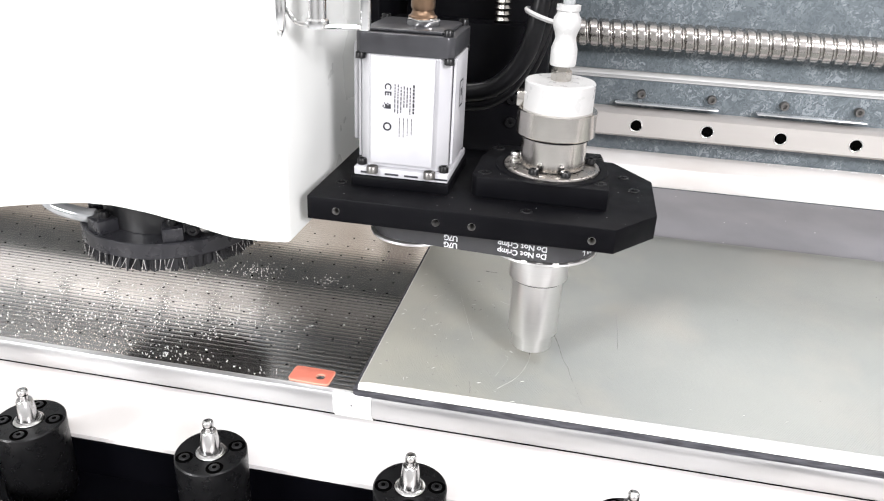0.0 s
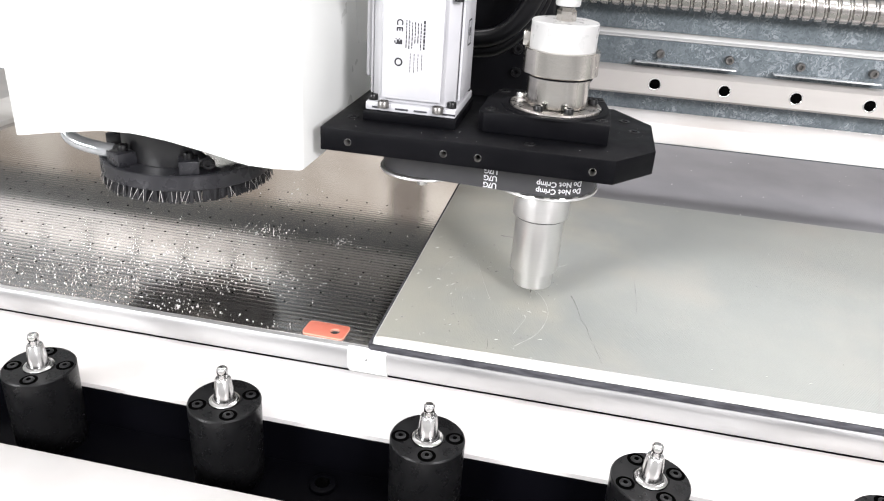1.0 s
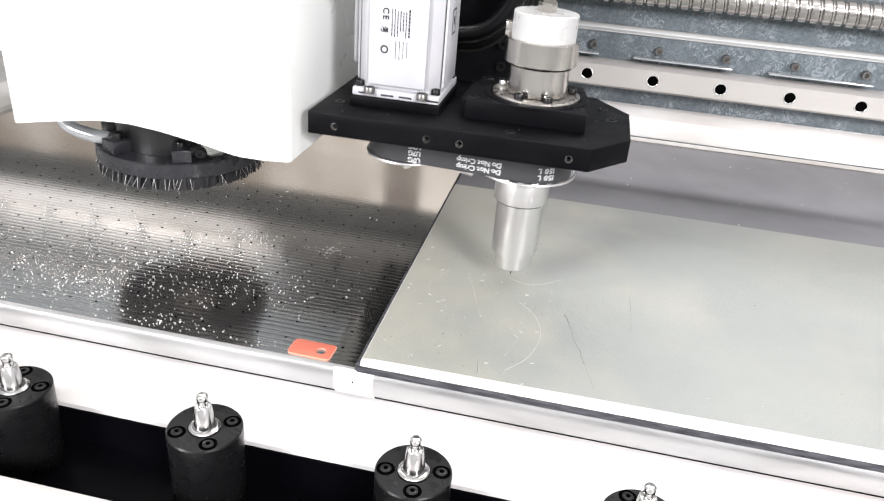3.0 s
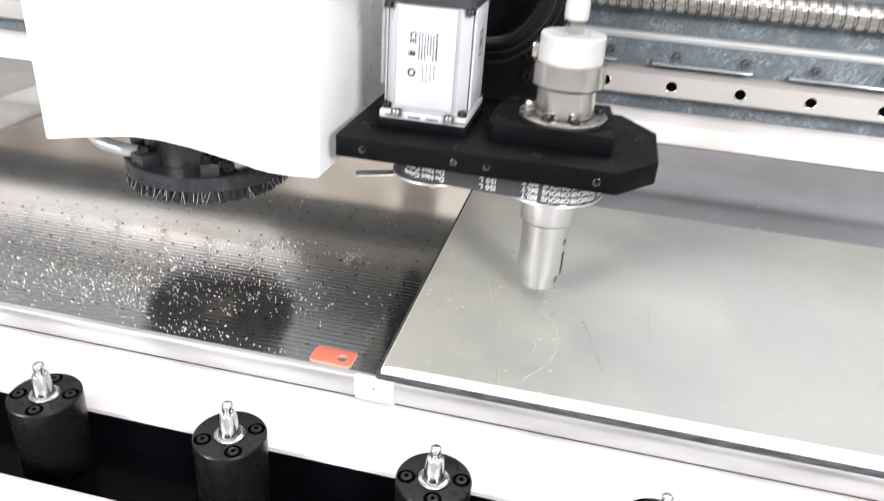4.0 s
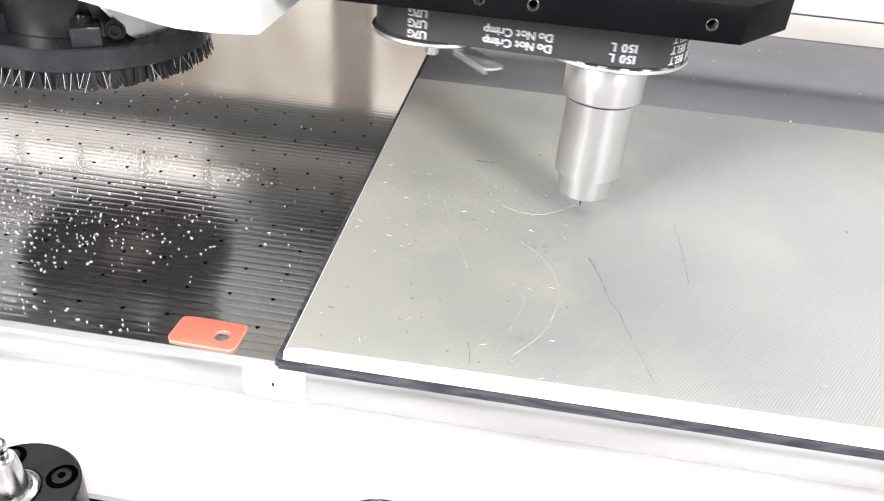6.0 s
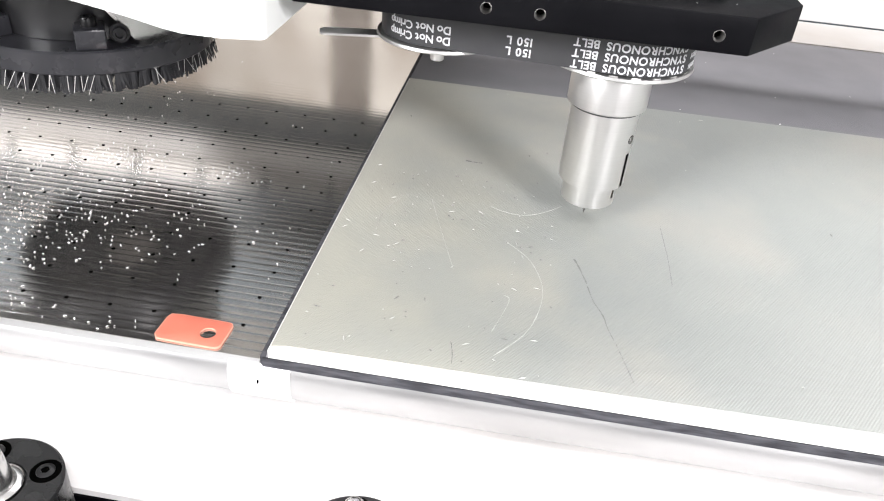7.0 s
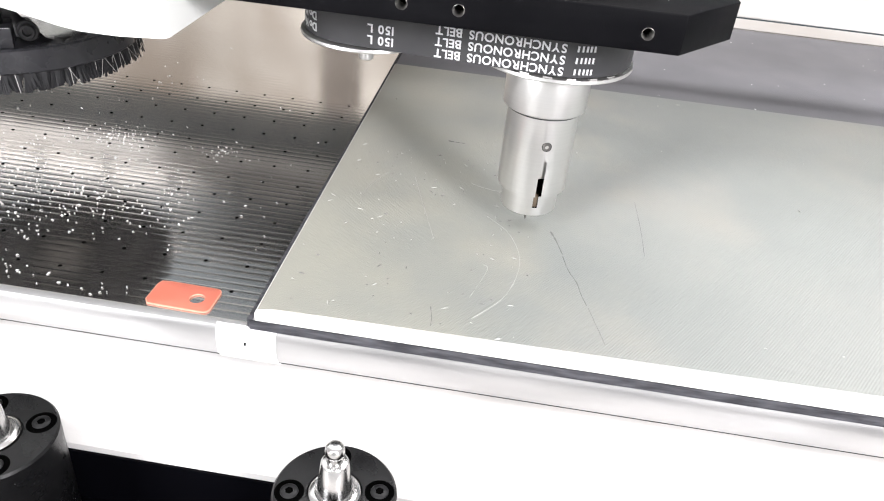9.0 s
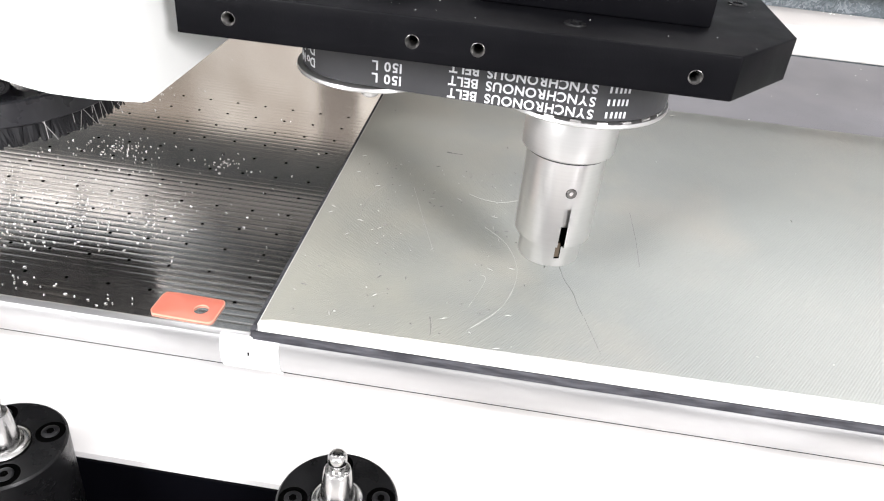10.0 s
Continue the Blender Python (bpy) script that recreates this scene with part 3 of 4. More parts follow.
def gantry():
    p = GANTRY
    part("upper_sheet", along_x([(.2425, .156), (.2425, .298), (.2436, .298), (.2436, .156)], GX0, GX1), M_GALV, p)
    part("step_edge", along_x([(.2437, .1490), (.2380, .1490), (.2372, .1496), (.2372, .1502), (.2384, .1512), (.2400, .1518), (.2404, .1528), (.2422, .1552), (.2437, .1556)], GX0, GX1), M_ALU, p, "bright folded sheet edge")
    part("lower_sheet", along_x([(.238, .0852), (.238, .1488), (.2437, .1488), (.2437, .0852)], GX0, GX1), M_GALV, p)
    part("linear_rail", along_x([(.2382, .1025), (.2200, .1025), (.2165, .1048), (.2165, .1228), (.2200, .1250), (.2382, .1250)], GX0, GX1), M_RAIL, p, "ground steel linear rail")
    m = Matrix.Rotation(radians(90), 4, "X")
    plug = rim = None
    for i in range(-18, 18):
        x = .1678 + .06 * i
        if not GX0 < x < GX1:
            continue
        mm = Matrix.Translation((x, .2163, .1138))
        if plug is None:
            plug = part("rail_hole", lathe([(0, .0002), (.0047, .0002), (.0050, 0)], 24, m=m), M_HOLE, p)
            plug.matrix_basis = mm
        else:
            share("rail_hole", plug, p, mm)
        if rim is None:
            rim = part("hole_rim", lathe([(.0047, .00015), (.0050, .0004), (.0056, .0004), (.0059, -.0002)], 28, m=m), M_CHROME, p, "bright chamfer round the screw hole")
            rim.matrix_basis = mm
        else:
            share("hole_rim", rim, p, mm)
    # clear cover strips, laid in lengths on the rail with a screw at each hole
    strip = scr = None
    for i in range(-8, 9):
        x = .1678 + .12 * i - .02
        mm = Matrix.Translation((x, 0, 0))
        if strip is None:
            strip = part("cover_strip", box(0, .088, .2260, .2376, .1296, .1308, .0004), M_CLEAR, p, "thin clear cover strip")
            strip.matrix_basis = mm
        else:
            share("cover_strip", strip, p, mm)
    for i in range(-18, 18):
        x = .1678 + .06 * i
        if not GX0 < x < GX1:
            continue
        mm = Matrix.Translation((x + .002, .2381, .1375)) @ m
        if scr is None:
            scr = part("cap_screw", cap_screw(.0039, .0050), M_DARKSTEEL, p)
            scr.matrix_basis = mm
        else:
            share("cap_screw", scr, p, mm)
    # ball screw: a shaft with a rounded helical groove
    bm = bmesh.new()
    rad, pitch, seg = .0118, .0098, 28
    steps = 16
    n = int((GX1 - GX0) / pitch * steps)
    prev = None
    for k in range(n + 1):
        ring = []
        for a in range(seg):
            ph = (k / steps - a / seg) % 1.0
            r = rad - (.0019 * math.sqrt(max(0, 1 - ((ph - .5) / .17) ** 2)) if abs(ph - .5) < .17 else 0)
            an = 2 * math.pi * a / seg
            ring.append(bm.verts.new((GX0 + k * pitch / steps, .2275 + r * math.cos(an), .1885 + r * math.sin(an))))
        if prev:
            for a in range(seg):
                bm.faces.new((prev[a], prev[(a + 1) % seg], ring[(a + 1) % seg], ring[a]))
        prev = ring
    part("ball_screw", bm, M_SCREW, p, "bright steel ball screw")
    part("lower_beam", along_x([(.196, .0665), (.1945, .0672), (.194, .0690), (.194, .0825), (.1947, .0843), (.1965, .0850), (.293, .0850), (.293, .0685), (.291, .0665)], GX0, GX1), M_WHITE, p, "white painted lower box of the beam")
    # dark sheet added so the shaded underside mirrors dark in the table
    part("underside_shade", box(GX0, GX1, .1975, .2895, .0652, .0664, .0003), M_GALV, p, "dark sheet for the shade under the beam")
    part("beam_body", along_x([(.2440, .0852), (.2440, .30), (.293, .30), (.293, .0852)], GX0, GX1), M_WHITE, p)
    r = random.Random(3)
    chips = bmesh.new()
    for _ in range(70):
        x, y = r.uniform(.28, .62), r.uniform(.2335, .2374)
        s = r.uniform(.0005, .0011)
        v = [chips.verts.new((x + s * a, y + s * b, .0851 + s * c)) for a, b, c in ((-1, -.4, 0), (1, -.5, 0), (.6, .6, 0), (-.5, .6, 0), (0, 0, .8))]
        for f in ((0, 1, 4), (1, 2, 4), (2, 3, 4), (3, 0, 4)):
            chips.faces.new([v[i] for i in f])
    part("ledge_chips", chips, M_CHIP, p, smooth=False)


gantry()

# ---- the carriage: black slide plate, cables ----
CARRIAGE = empty("head_carriage", "black carriage plate with cables on the gantry", "carriage")


def carriage():
    p = CARRIAGE
    part("slide_plate", box(-.136, -.0148, .125, .150, .10, .2027, .0012), M_BLACK, p)
    part("side_plate", box(-.150, -.138, .10, .21, .10, .285, .001), M_BLACK, p)
    part("slide_block", box(-.13, -.0120, .151, .236, .100, .285, .002), M_BLACK, p)
    m = Matrix.Rotation(radians(90), 4, "X")
    for x, z in ((-.0392, .1311), (-.0392, .149), (-.121, .131)):
        part("cap_screw", lathe([(0, .001), (.0018, .001), (.002, .004), (.0036, .004), (.004, .0034), (.004, 0)], 18, m=Matrix.Translation((x, .1248, z)) @ m), M_CUP, p)
    part("cable", tube([(-.11, .085, .158), (-.0709, .082, .160), (-.0471, .080, .167), (-.0295, .080, .188), (-.0225, .082, .2156), (-.018, .088, .26), (-.02, .10, .32)], .0066, 14), M_CABLE, p, "black rubber cable")
    part("cable", tube([(-.11, .09, .149), (-.0704, .087, .151), (-.0500, .086, .1555), (-.0345, .086, .170), (-.0190, .088, .205), (-.012, .092, .25), (-.014, .105, .32)], .0050, 14), M_CABLE, p, "black rubber cable")
    part("cable", tube([(-.03, .094, .165), (-.0235, .090, .178), (-.0160, .090, .200), (-.0120, .094, .235), (-.012, .11, .32)], .0030, 10), M_CABLE, p, "thin black cable")
    part("cable_tie", lathe([(.0118, -.0016), (.0128, 0), (.0118, .0016), (.0110, 0), (.0118, -.0016)], 24, m=Matrix.Translation((-.0200, .084, .2165)) @ Matrix.Rotation(radians(18), 4, "Y")), M_NYLON, p, "white cable tie")
    part("corrugated_hose", lathe([(.0055 + (.0012 if k % 2 else 0), .2026 + .0022 * k) for k in range(60)], 20, cx=-.053, cy=.137), M_STEEL, p, "ribbed metal hose")


carriage()

# ---- the dust hood with its brush ring, left of the knife head ----
HOOD = empty("dust_hood", "white glossy spindle hood with a black brush ring below", "dust hood")


def hood():
    p = HOOD
    # front sheet with an arched lower edge, rounded into the side sheets
    x0, x1, yf, yb, ztop = -.350, -.1455, -.067, .11, .275
    edge = [(-.35, .0942), (-.319, .1002), (-.28, .1063), (-.257, .1069), (-.235, .1048), (-.205, .1000), (-.183, .0955), (-.165, .0954), (-.1455, .0968)]

    def low(u):
        return float(np.interp(x0 + u * (x1 - x0), *zip(*edge)))

    bm = bmesh.new()
    plan = []
    for k in range(5):
        plan.append((x0, yb + (yf + .012 - yb) * k / 4))
    for k in range(1, 7):
        a = radians(180 + 15 * k)
        plan.append((x0 + .012 + .012 * math.cos(a), yf + .012 + .012 * math.sin(a)))
    for k in range(1, 24):
        plan.append((x0 + .012 + (x1 - x0 - .015) * k / 24, yf))
    for k in range(0, 9):
        a = radians(270 + 90 * k / 8)
        plan.append((x1 - .003 + .003 * math.cos(a), yf + .003 + .003 * math.sin(a)))
    for k in range(1, 5):
        plan.append((x1, yf + .003 + (yb - yf - .003) * k / 4))
    zs = [low((x - x0) / (x1 - x0)) if y < yf + .02 else (low(0) if x < -.3 else low(1)) for x, y in plan]
    lo = [bm.verts.new((x, y, z)) for (x, y), z in zip(plan, zs)]
    hi = [bm.verts.new((x, y, ztop)) for x, y in plan]
    for i in range(len(plan) - 1):
        bm.faces.new((lo[i], lo[i + 1], hi[i + 1], hi[i]))
    bmesh.ops.recalc_face_normals(bm, faces=bm.faces[:])
    bmesh.ops.solidify(bm, geom=bm.faces[:], thickness=.0015)
    part("hood_shell", bm, M_HOOD, p)
    part("hood_top", prism([(x0 + .003, yf + .02), (x0 + .02, yf + .003), (x1 - .03, yf + .003), (x1 - .003, yf + .03), (x1 - .003, yb), (x0 + .003, yb)], ztop - .004, ztop - .002, 0), M_HOOD, p)
    cx, cy = -.2708, .0179
    part("brush_ring", lathe([(.0447, .0588), (.0611, .0588), (.0618, .0595), (.0618, .0694), (.0611, .0702), (.0447, .0702), (.0447, .0588)], 96, cx, cy), M_DARKGREY, p, "dark grey plastic brush ring")
    part("boot_floor", lathe([(.020, .0604), (.0453, .0604), (.0453, .0620), (.020, .0620), (.020, .0604)], 64, cx, cy), M_DARKGREY, p)
    part("spindle_nose", lathe([(0, .064), (.0384, .064), (.0432, .0701), (.0458, .0705), (.0458, .20), (.0, .20)], 64, cx, cy), M_PLASTIC, p, "dark spindle nose")
    part("collet_nut", lathe([(0, .0560), (.0100, .0560), (.0150, .0585), (.0165, .0600), (.0165, .0639), (0, .0639)], 40, cx, cy), M_DARKSTEEL, p, "dark steel collet nut")
    for a, k in ((-118, 1.35), (-60, 1.15), (-172, 1.2)):
        m = Matrix.Translation((cx, cy, .0702)) @ Matrix.Rotation(radians(a + 90), 4, "Z")
        b = part("clamp_block", box(-.0058 * k, .0058 * k, -.0594, -.0453, 0, .0092, .0006), M_DARKGREY, p)
        b.matrix_basis = m
        s = part("cap_screw", cap_screw(.0036, .0045), M_CUP, p)
        s.matrix_basis = m @ Matrix.Translation((0, -.0509, .0091))
    at = Matrix.Translation((cx + .0390, cy - .0418, .0767)) @ Matrix.Rotation(radians(25), 4, "Z") @ Matrix.Rotation(radians(90), 4, "X")
    part("side_screw", lathe([(0, .0010), (.0017, .0010), (.0019, .0028), (.0030, .0028), (.0033, .0024), (.0034, .0006), (.0044, .0006), (.0047, 0)], 24, m=at), M_SOCKET, p, "dark steel side screw with washer")
    # bright bracket bent round the nose, its lower end cut on the slant
    bm = bmesh.new()
    strips = []
    for k in range(17):
        u = k / 16
        a = radians(-52 + 50 * u)
        zl = .0703 + .017 * max(0, 1 - u * 3.6)
        strips.append([bm.verts.new((cx + rr * math.cos(a), cy + rr * math.sin(a), z)) for rr, z in ((.0546, zl), (.0546, .104), (.0530, .104), (.0530, zl))])
    for f0, f1 in zip(strips, strips[1:]):
        for k in range(4):
            bm.faces.new((f0[k], f1[k], f1[(k + 1) % 4], f0[(k + 1) % 4]))
    bm.faces.new(strips[0])
    bm.faces.new(strips[-1][::-1])
    part("nose_bracket", bm, M_STUD, p, "bright bent aluminium bracket")
    part("air_hose", tube([(-.308, -.018, .0745), (-.3181, -.020, .0759), (-.336, -.020, .0793), (-.3435, -.018, .0868), (-.3430, -.005, .105), (-.338, .02, .15)], .0052, 16), M_CLEAR, p, "clear air hose")
    # bristle tufts, each a leaning bundle
    r = random.Random(8)
    tufts, light = bmesh.new(), bmesh.new()
    for k in range(64):
        a = 2 * math.pi * k / 64
        for j in range(34):
            aa, rr = a + r.gauss(0, .017), r.uniform(.0533, .0605)
            ln = r.uniform(.0070, .0092)
            lean = r.gauss(0, .0010 if j > 3 else .0030)
            out = r.uniform(-.0004, .0023)
            p0 = Vector((cx + rr * math.cos(aa), cy + rr * math.sin(aa), .0590))
            p1 = Vector((cx + (rr + out) * math.cos(aa) - lean * math.sin(aa), cy + (rr + out) * math.sin(aa) + lean * math.cos(aa), .0590 - ln))
            b = light if j < 2 and r.random() < .6 else tufts
            w = .00013 if b is light else .00095
            if b is light:
                p0 += Vector((math.cos(aa), math.sin(aa), 0)) * (.0609 - rr)
                p1 += Vector((math.cos(aa), math.sin(aa), 0)) * (.0615 - rr)
            side = Vector((-math.sin(aa), math.cos(aa), 0)) * w
            back = Vector((math.cos(aa), math.sin(aa), 0)) * w
            q = [b.verts.new(p0 + side), b.verts.new(p0 - side), b.verts.new(p0 - back), b.verts.new(p1 + back * .3), b.verts.new(p1 + side * .8), b.verts.new(p1 - side * .8)]
            for f in ((0, 1, 5, 4), (1, 2, 3, 5), (2, 0, 4, 3), (3, 4, 5)):
                b.faces.new([q[i] for i in f])
    tagged(part("bristles", tufts, M_BRISTLE, p, "black nylon bristles", smooth=False), kind="stuff")
    tagged(part("stray_bristles", light, M_BRISTLE2, p, "pale worn bristles", smooth=False), kind="stuff")
    # fittings on the hood's front, seen at the top edge
    part("hanging_clip", lathe([(0, .2155), (.0022, .2200), (.0030, .2260), (.0030, .2600), (.002, .262)], 14, cx=-.1425, cy=-.0715), M_CHROME, p, "chromed clip")
    part("valve_body", lathe([(.0022, .2195), (.0060, .2200), (.0062, .2210), (.0062, .2240), (.0050, .2248), (.0050, .262), (0, .262)], 20, cx=-.1265, cy=-.062), M_CHROME, p, "chromed valve body")
    part("valve_rod", lathe([(0, .2185), (.0030, .2190), (.0032, .2200), (.0032, .262), (0, .262)], 16, cx=-.1035, cy=-.052), M_CHROME, p, "chromed rod")
    part("clip_wire", tube([(-.1425, -.069, .235), (-.1375, -.067, .2240), (-.130, -.066, .2215), (-.1208, -.063, .2210), (-.103, -.052, .2205)], .0012, 8), M_CHROME, p)


hood()

# ---- the knife head ----
KNIFE = empty("knife_head", "black knife head plate with servo motor and belt-driven tool spindle", "cutting head")
PX = -PULLEY_GAP


def knife_head():
    p = KNIFE
    outline = [(-.137, -.058), (.0405, -.058), (.0640, -.0285), (.0640, .032), (.0400, .066), (-.137, .066)]
    plate = part("mount_plate", prism(outline, .111, .1255, .0006), M_BLACK, p, "black anodised mounting plate")
    m = Matrix.Rotation(radians(90), 4, "X")
    drill([(x, -.058, .1175) for x in (-.1195, -.0600, -.0392, .0281)], plate, .0022, .009)
    for x in (-.1195, -.0600, -.0392, .0281):
        ridges = [(.0023, .00005), (.0022, .0001)] + [(.0018 if k % 2 else .0021, -.0003 - .0004 * k) for k in range(18)]
        part("threaded_hole", lathe(ridges, 24, m=Matrix.Translation((x, -.058, .1175)) @ m), M_THREAD, plate, "bare metal threaded hole")
    # riser block under the spindle
    part("riser_block", prism([(-.0415, -.031), (.0350, -.031), (.0350, .006), (.0300, .040), (-.0380, .040), (-.0450, .010), (-.0450, -.026)], .1256, .1385, .0008), M_BLACK, p)
    part("bearing_ring", lathe([(.0345, .1385), (.0340, .1396), (.0300, .1398), (.0296, .1388)], 64), M_BLACK, p)
    part("spindle_flange", lathe([(0, .1388), (.0286, .1388), (.0291, .1393), (.0289, .1406), (.0278, .1411), (.0262, .1409), (.0258, .1403), (.0215, .1406), (0, .1406)], 64), M_FLANGE, p, "worn dark steel flange")
    part("spindle_neck", lathe([(.0197, .1412), (.0197, .1588), (.0192, .1592)], 56), M_STEEL, p)
    part("collar_groove", lathe([(.0192, .1588), (.0210, .1590), (.0210, .1612), (.0192, .1614)], 56), M_BLACK, p)
    part("spindle_collar", lathe([(.0200, .1606), (.0230, .1606), (.0236, .1612), (.0236, .1752), (.0230, .1758), (.0190, .1758)], 64), M_STEEL, p, "turned steel collar")
    part("spindle_cap", lathe([(.0206, .1757), (.0206, .1915), (.0200, .1922), (.0070, .1922), (0, .1922)], 64), M_NYLON, p, "white plastic cap")
    part("cap_notch", prism([(-.0195, -.004), (-.0245, -.004), (-.0255, .004), (-.0195, .006)], .1757, .1845, .0008), M_STEEL, p)
    part("hex_fitting", lathe([(0, .1921), (.0056, .1921), (.0060, .1926), (.0060, .1978), (.0048, .1990), (.0042, .2010)], 6), M_STEEL, p, "nickel hex fitting")
    part("push_fitting", lathe([(.0046, .2005), (.0072, .2010), (.0076, .2020), (.0076, .2105), (.0066, .2135), (.0058, .2165), (.0066, .2195), (.0078, .2225), (.0078, .2275), (.0066, .2290), (.0060, .2310), (.0068, .2316), (.0068, .2345), (.0045, .2350)], 32), M_NYLON, p, "white push-in air fitting")
    part("air_tube", tube([(0, 0, .2345), (.0005, .001, .27), (.002, .004, .33), (.006, .01, .42)], .0036, 14), M_CLEAR, p, "clear air tube")
    for a in (-112, -68, 160, 70, 22):
        part("cap_screw", cap_screw(.0031, .0034), M_CHROME if a in (160,) else M_CUP, p).matrix_basis = Matrix.Translation((.0248 * math.cos(radians(a)), .0248 * math.sin(radians(a)), .1408))
    for x, y in ((-.038, -.022), (.0295, -.022), (-.0365, .030), (.027, .030)):
        part("sunk_screw", lathe([(0, -.0015), (.002, -.0015), (.0022, .0002), (.0038, .0004), (.0042, 0)], 18), M_CUP, p).matrix_basis = Matrix.Translation((x, y, .1386))
    for x, y in ((-.125, -.03), (.052, .01), (.046, .034), (-.01, -.045)):
        part("sunk_screw", lathe([(0, -.0015), (.0018, -.0015), (.002, .0003), (.0034, .0005), (.0037, .0)], 18), M_CUP, p).matrix_basis = Matrix.Translation((x, y, .1256))

    fleck = bmesh.new()
    rf = random.Random(21)
    for k in range(34):
        on_riser = k % 3 == 0
        x, y, z = (rf.uniform(-.04, .03), rf.uniform(-.028, -.02), .1386) if on_riser else (rf.uniform(-.13, .055), rf.uniform(-.056, -.036), .1256)
        if k % 5 == 4:
            x, y, z = rf.uniform(.04, .058), rf.uniform(-.02, .03), .1256
        q = rf.uniform(.00008, .00024)
        vs = [fleck.verts.new((x + q * c, y + q * d, z + q * e)) for c, d, e in ((-1.4, -.5, 0), (1.2, -.7, 0), (.2, 1, 0), (0, 0, .7))]
        for f in ((0, 1, 3), (1, 2, 3), (2, 0, 3)):
            fleck.faces.new([vs[n] for n in f])
    tagged(part("dust_flecks", fleck, M_CHIP, plate, "bright metal dust on the black plate", smooth=False), kind="stuff")

    # servo motor
    MX = PX - .0034
    def sq(h, c):
        return [(MX - h + c, -h), (MX + h - c, -h), (MX + h, -h + c), (MX + h, h - c), (MX + h - c, h), (MX - h + c, h), (MX - h, h - c), (MX - h, -h + c)]
    part("motor_spacer", prism([(MX - .0299, -.0335), (MX + .0299, -.0335), (MX + .0299, .03), (MX - .0299, .03)], .1256, .1318, .0006), M_BLACK, p)
    motor = part("motor_body", prism(sq(.0268, .006), .1372, .2040, .0005), M_MOTOR, p, "white servo motor housing")
    part("motor_flange", prism([(MX - .0289, -.031), (MX + .0289, -.031), (MX + .0289, .030), (MX - .0289, .030)], .1319, .1371, .0008), M_MOTOR, p)
    part("motor_foot_gap", prism([(MX - .0275, -.0295), (MX + .0275, -.0295), (MX + .0275, .0285), (MX - .0275, .0285)], .1316, .1320, 0), M_BLACK, p)
    part("front_panel", box(MX - .0188, MX + .0188, -.0302, -.0284, .1402, .2036, .0006), M_MOTOR, motor)
    part("side_panel", box(MX + .0274, MX + .0291, -.0195, .0195, .1402, .2036, .0006), M_MOTOR, motor)
    part("side_panel", box(MX - .0291, MX - .0274, -.0195, .0195, .1402, .2036, .0006), M_MOTOR, motor)
    part("cable_cover", box(MX - .0333, MX - .0292, -.0165, .0185, .1495, .2080, .0015), M_MOTOR, motor)
    part("end_cap", prism(sq(.0289, .0035), .2041, .2160, .0012), M_MOTORCAP, p, "dark motor end cap")
    part("cap_cover", prism(sq(.0246, .004), .2161, .2182, .0012), M_MOTORCAP, p)
    part("connector", lathe([(.0085, .2178), (.0085, .2235), (.0070, .2245), (.0062, .2265), (.0070, .2285), (.0070, .2350)], 28, cx=MX + .005, cy=-.004), M_BRASS, p, "brass connector")
    part("connector_nut", lathe([(.0098, .2183), (.0102, .2190), (.0102, .2222), (.0090, .2228)], 8, cx=MX + .005, cy=-.004), M_CHROME, p)
    part("motor_cable", tube([(MX + .005, -.004, .234), (MX + .005, -.002, .27), (MX + .01, .02, .33), (MX + .0193, .05, .42)], .0055, 14), M_CLEAR, p, "clear braided motor cable")
    for sx, sy in ((-1, -1), (1, -1), (1, 1), (-1, 1)):
        for z, q in ((.1372, .0254), (.2008, .0260), (.2160, .0246)):
            part("cap_screw", cap_screw(.0029, .0036), M_CUP, p).matrix_basis = Matrix.Translation((MX + sx * q, sy * q, z))
    for x in (-.105, -.070):
        part("slot_screw", cap_screw(.0036, .0042), M_DARKSTEEL, p).matrix_basis = Matrix.Translation((x, -.0318, .1345))
    for x0 in (-.1125, -.0975, -.0855, -.0675):
        part("foot_slot", box(x0, x0 + .0085, -.0313, -.0308, .1334, .1346, .0002), M_INK, motor)
    # print on the motor's front: lines of small type turned on end, a ring mark and a round mark
    ink = bmesh.new()
    r = random.Random(4)

    def bar(x, z, w, h):
        vs = [ink.verts.new((a, -.03042, b)) for a, b in ((x, z), (x + w, z), (x + w, z + h), (x, z + h))]
        ink.faces.new(vs)
    for row in range(7):
        x = MX - .0045 + .0018 * row
        z = .1888 - r.uniform(0, .002)
        while z > .1715:
            h = r.uniform(.0008, .0026)
            bar(x, z - h, .0006 if row < 6 else .0011, h)
            z -= h + .0005
            if row in (3, 4) and z < .176:
                break
    for row in range(4):
        z = .1690
        while z > .1575 + .0006 * row:
            h = r.uniform(.0008, .0022)
            bar(MX - .0015 + .0024 * row, z - h, .0004, h)
            z -= h + .0006
    for i in range(7):
        for j in range(5):
            if r.random() < .6:
                bar(MX - .0115 + .0007 * i, .1738 + .0007 * j, .0007, .0007)
    for k in range(20):
        for rr in (.0026, .0019):
            a0, a1 = 2 * math.pi * k / 20, 2 * math.pi * (k + 1) / 20
            if rr == .0026:
                q = [ink.verts.new((MX - .0086 + q_ * math.cos(a), -.03042, .1632 + q_ * math.sin(a))) for q_, a in ((.0016, a0), (.0026, a0), (.0026, a1), (.0016, a1))]
                ink.faces.new(q)
    part("type_plate_print", ink, M_INK, motor, "grey type lines on the motor", smooth=False)
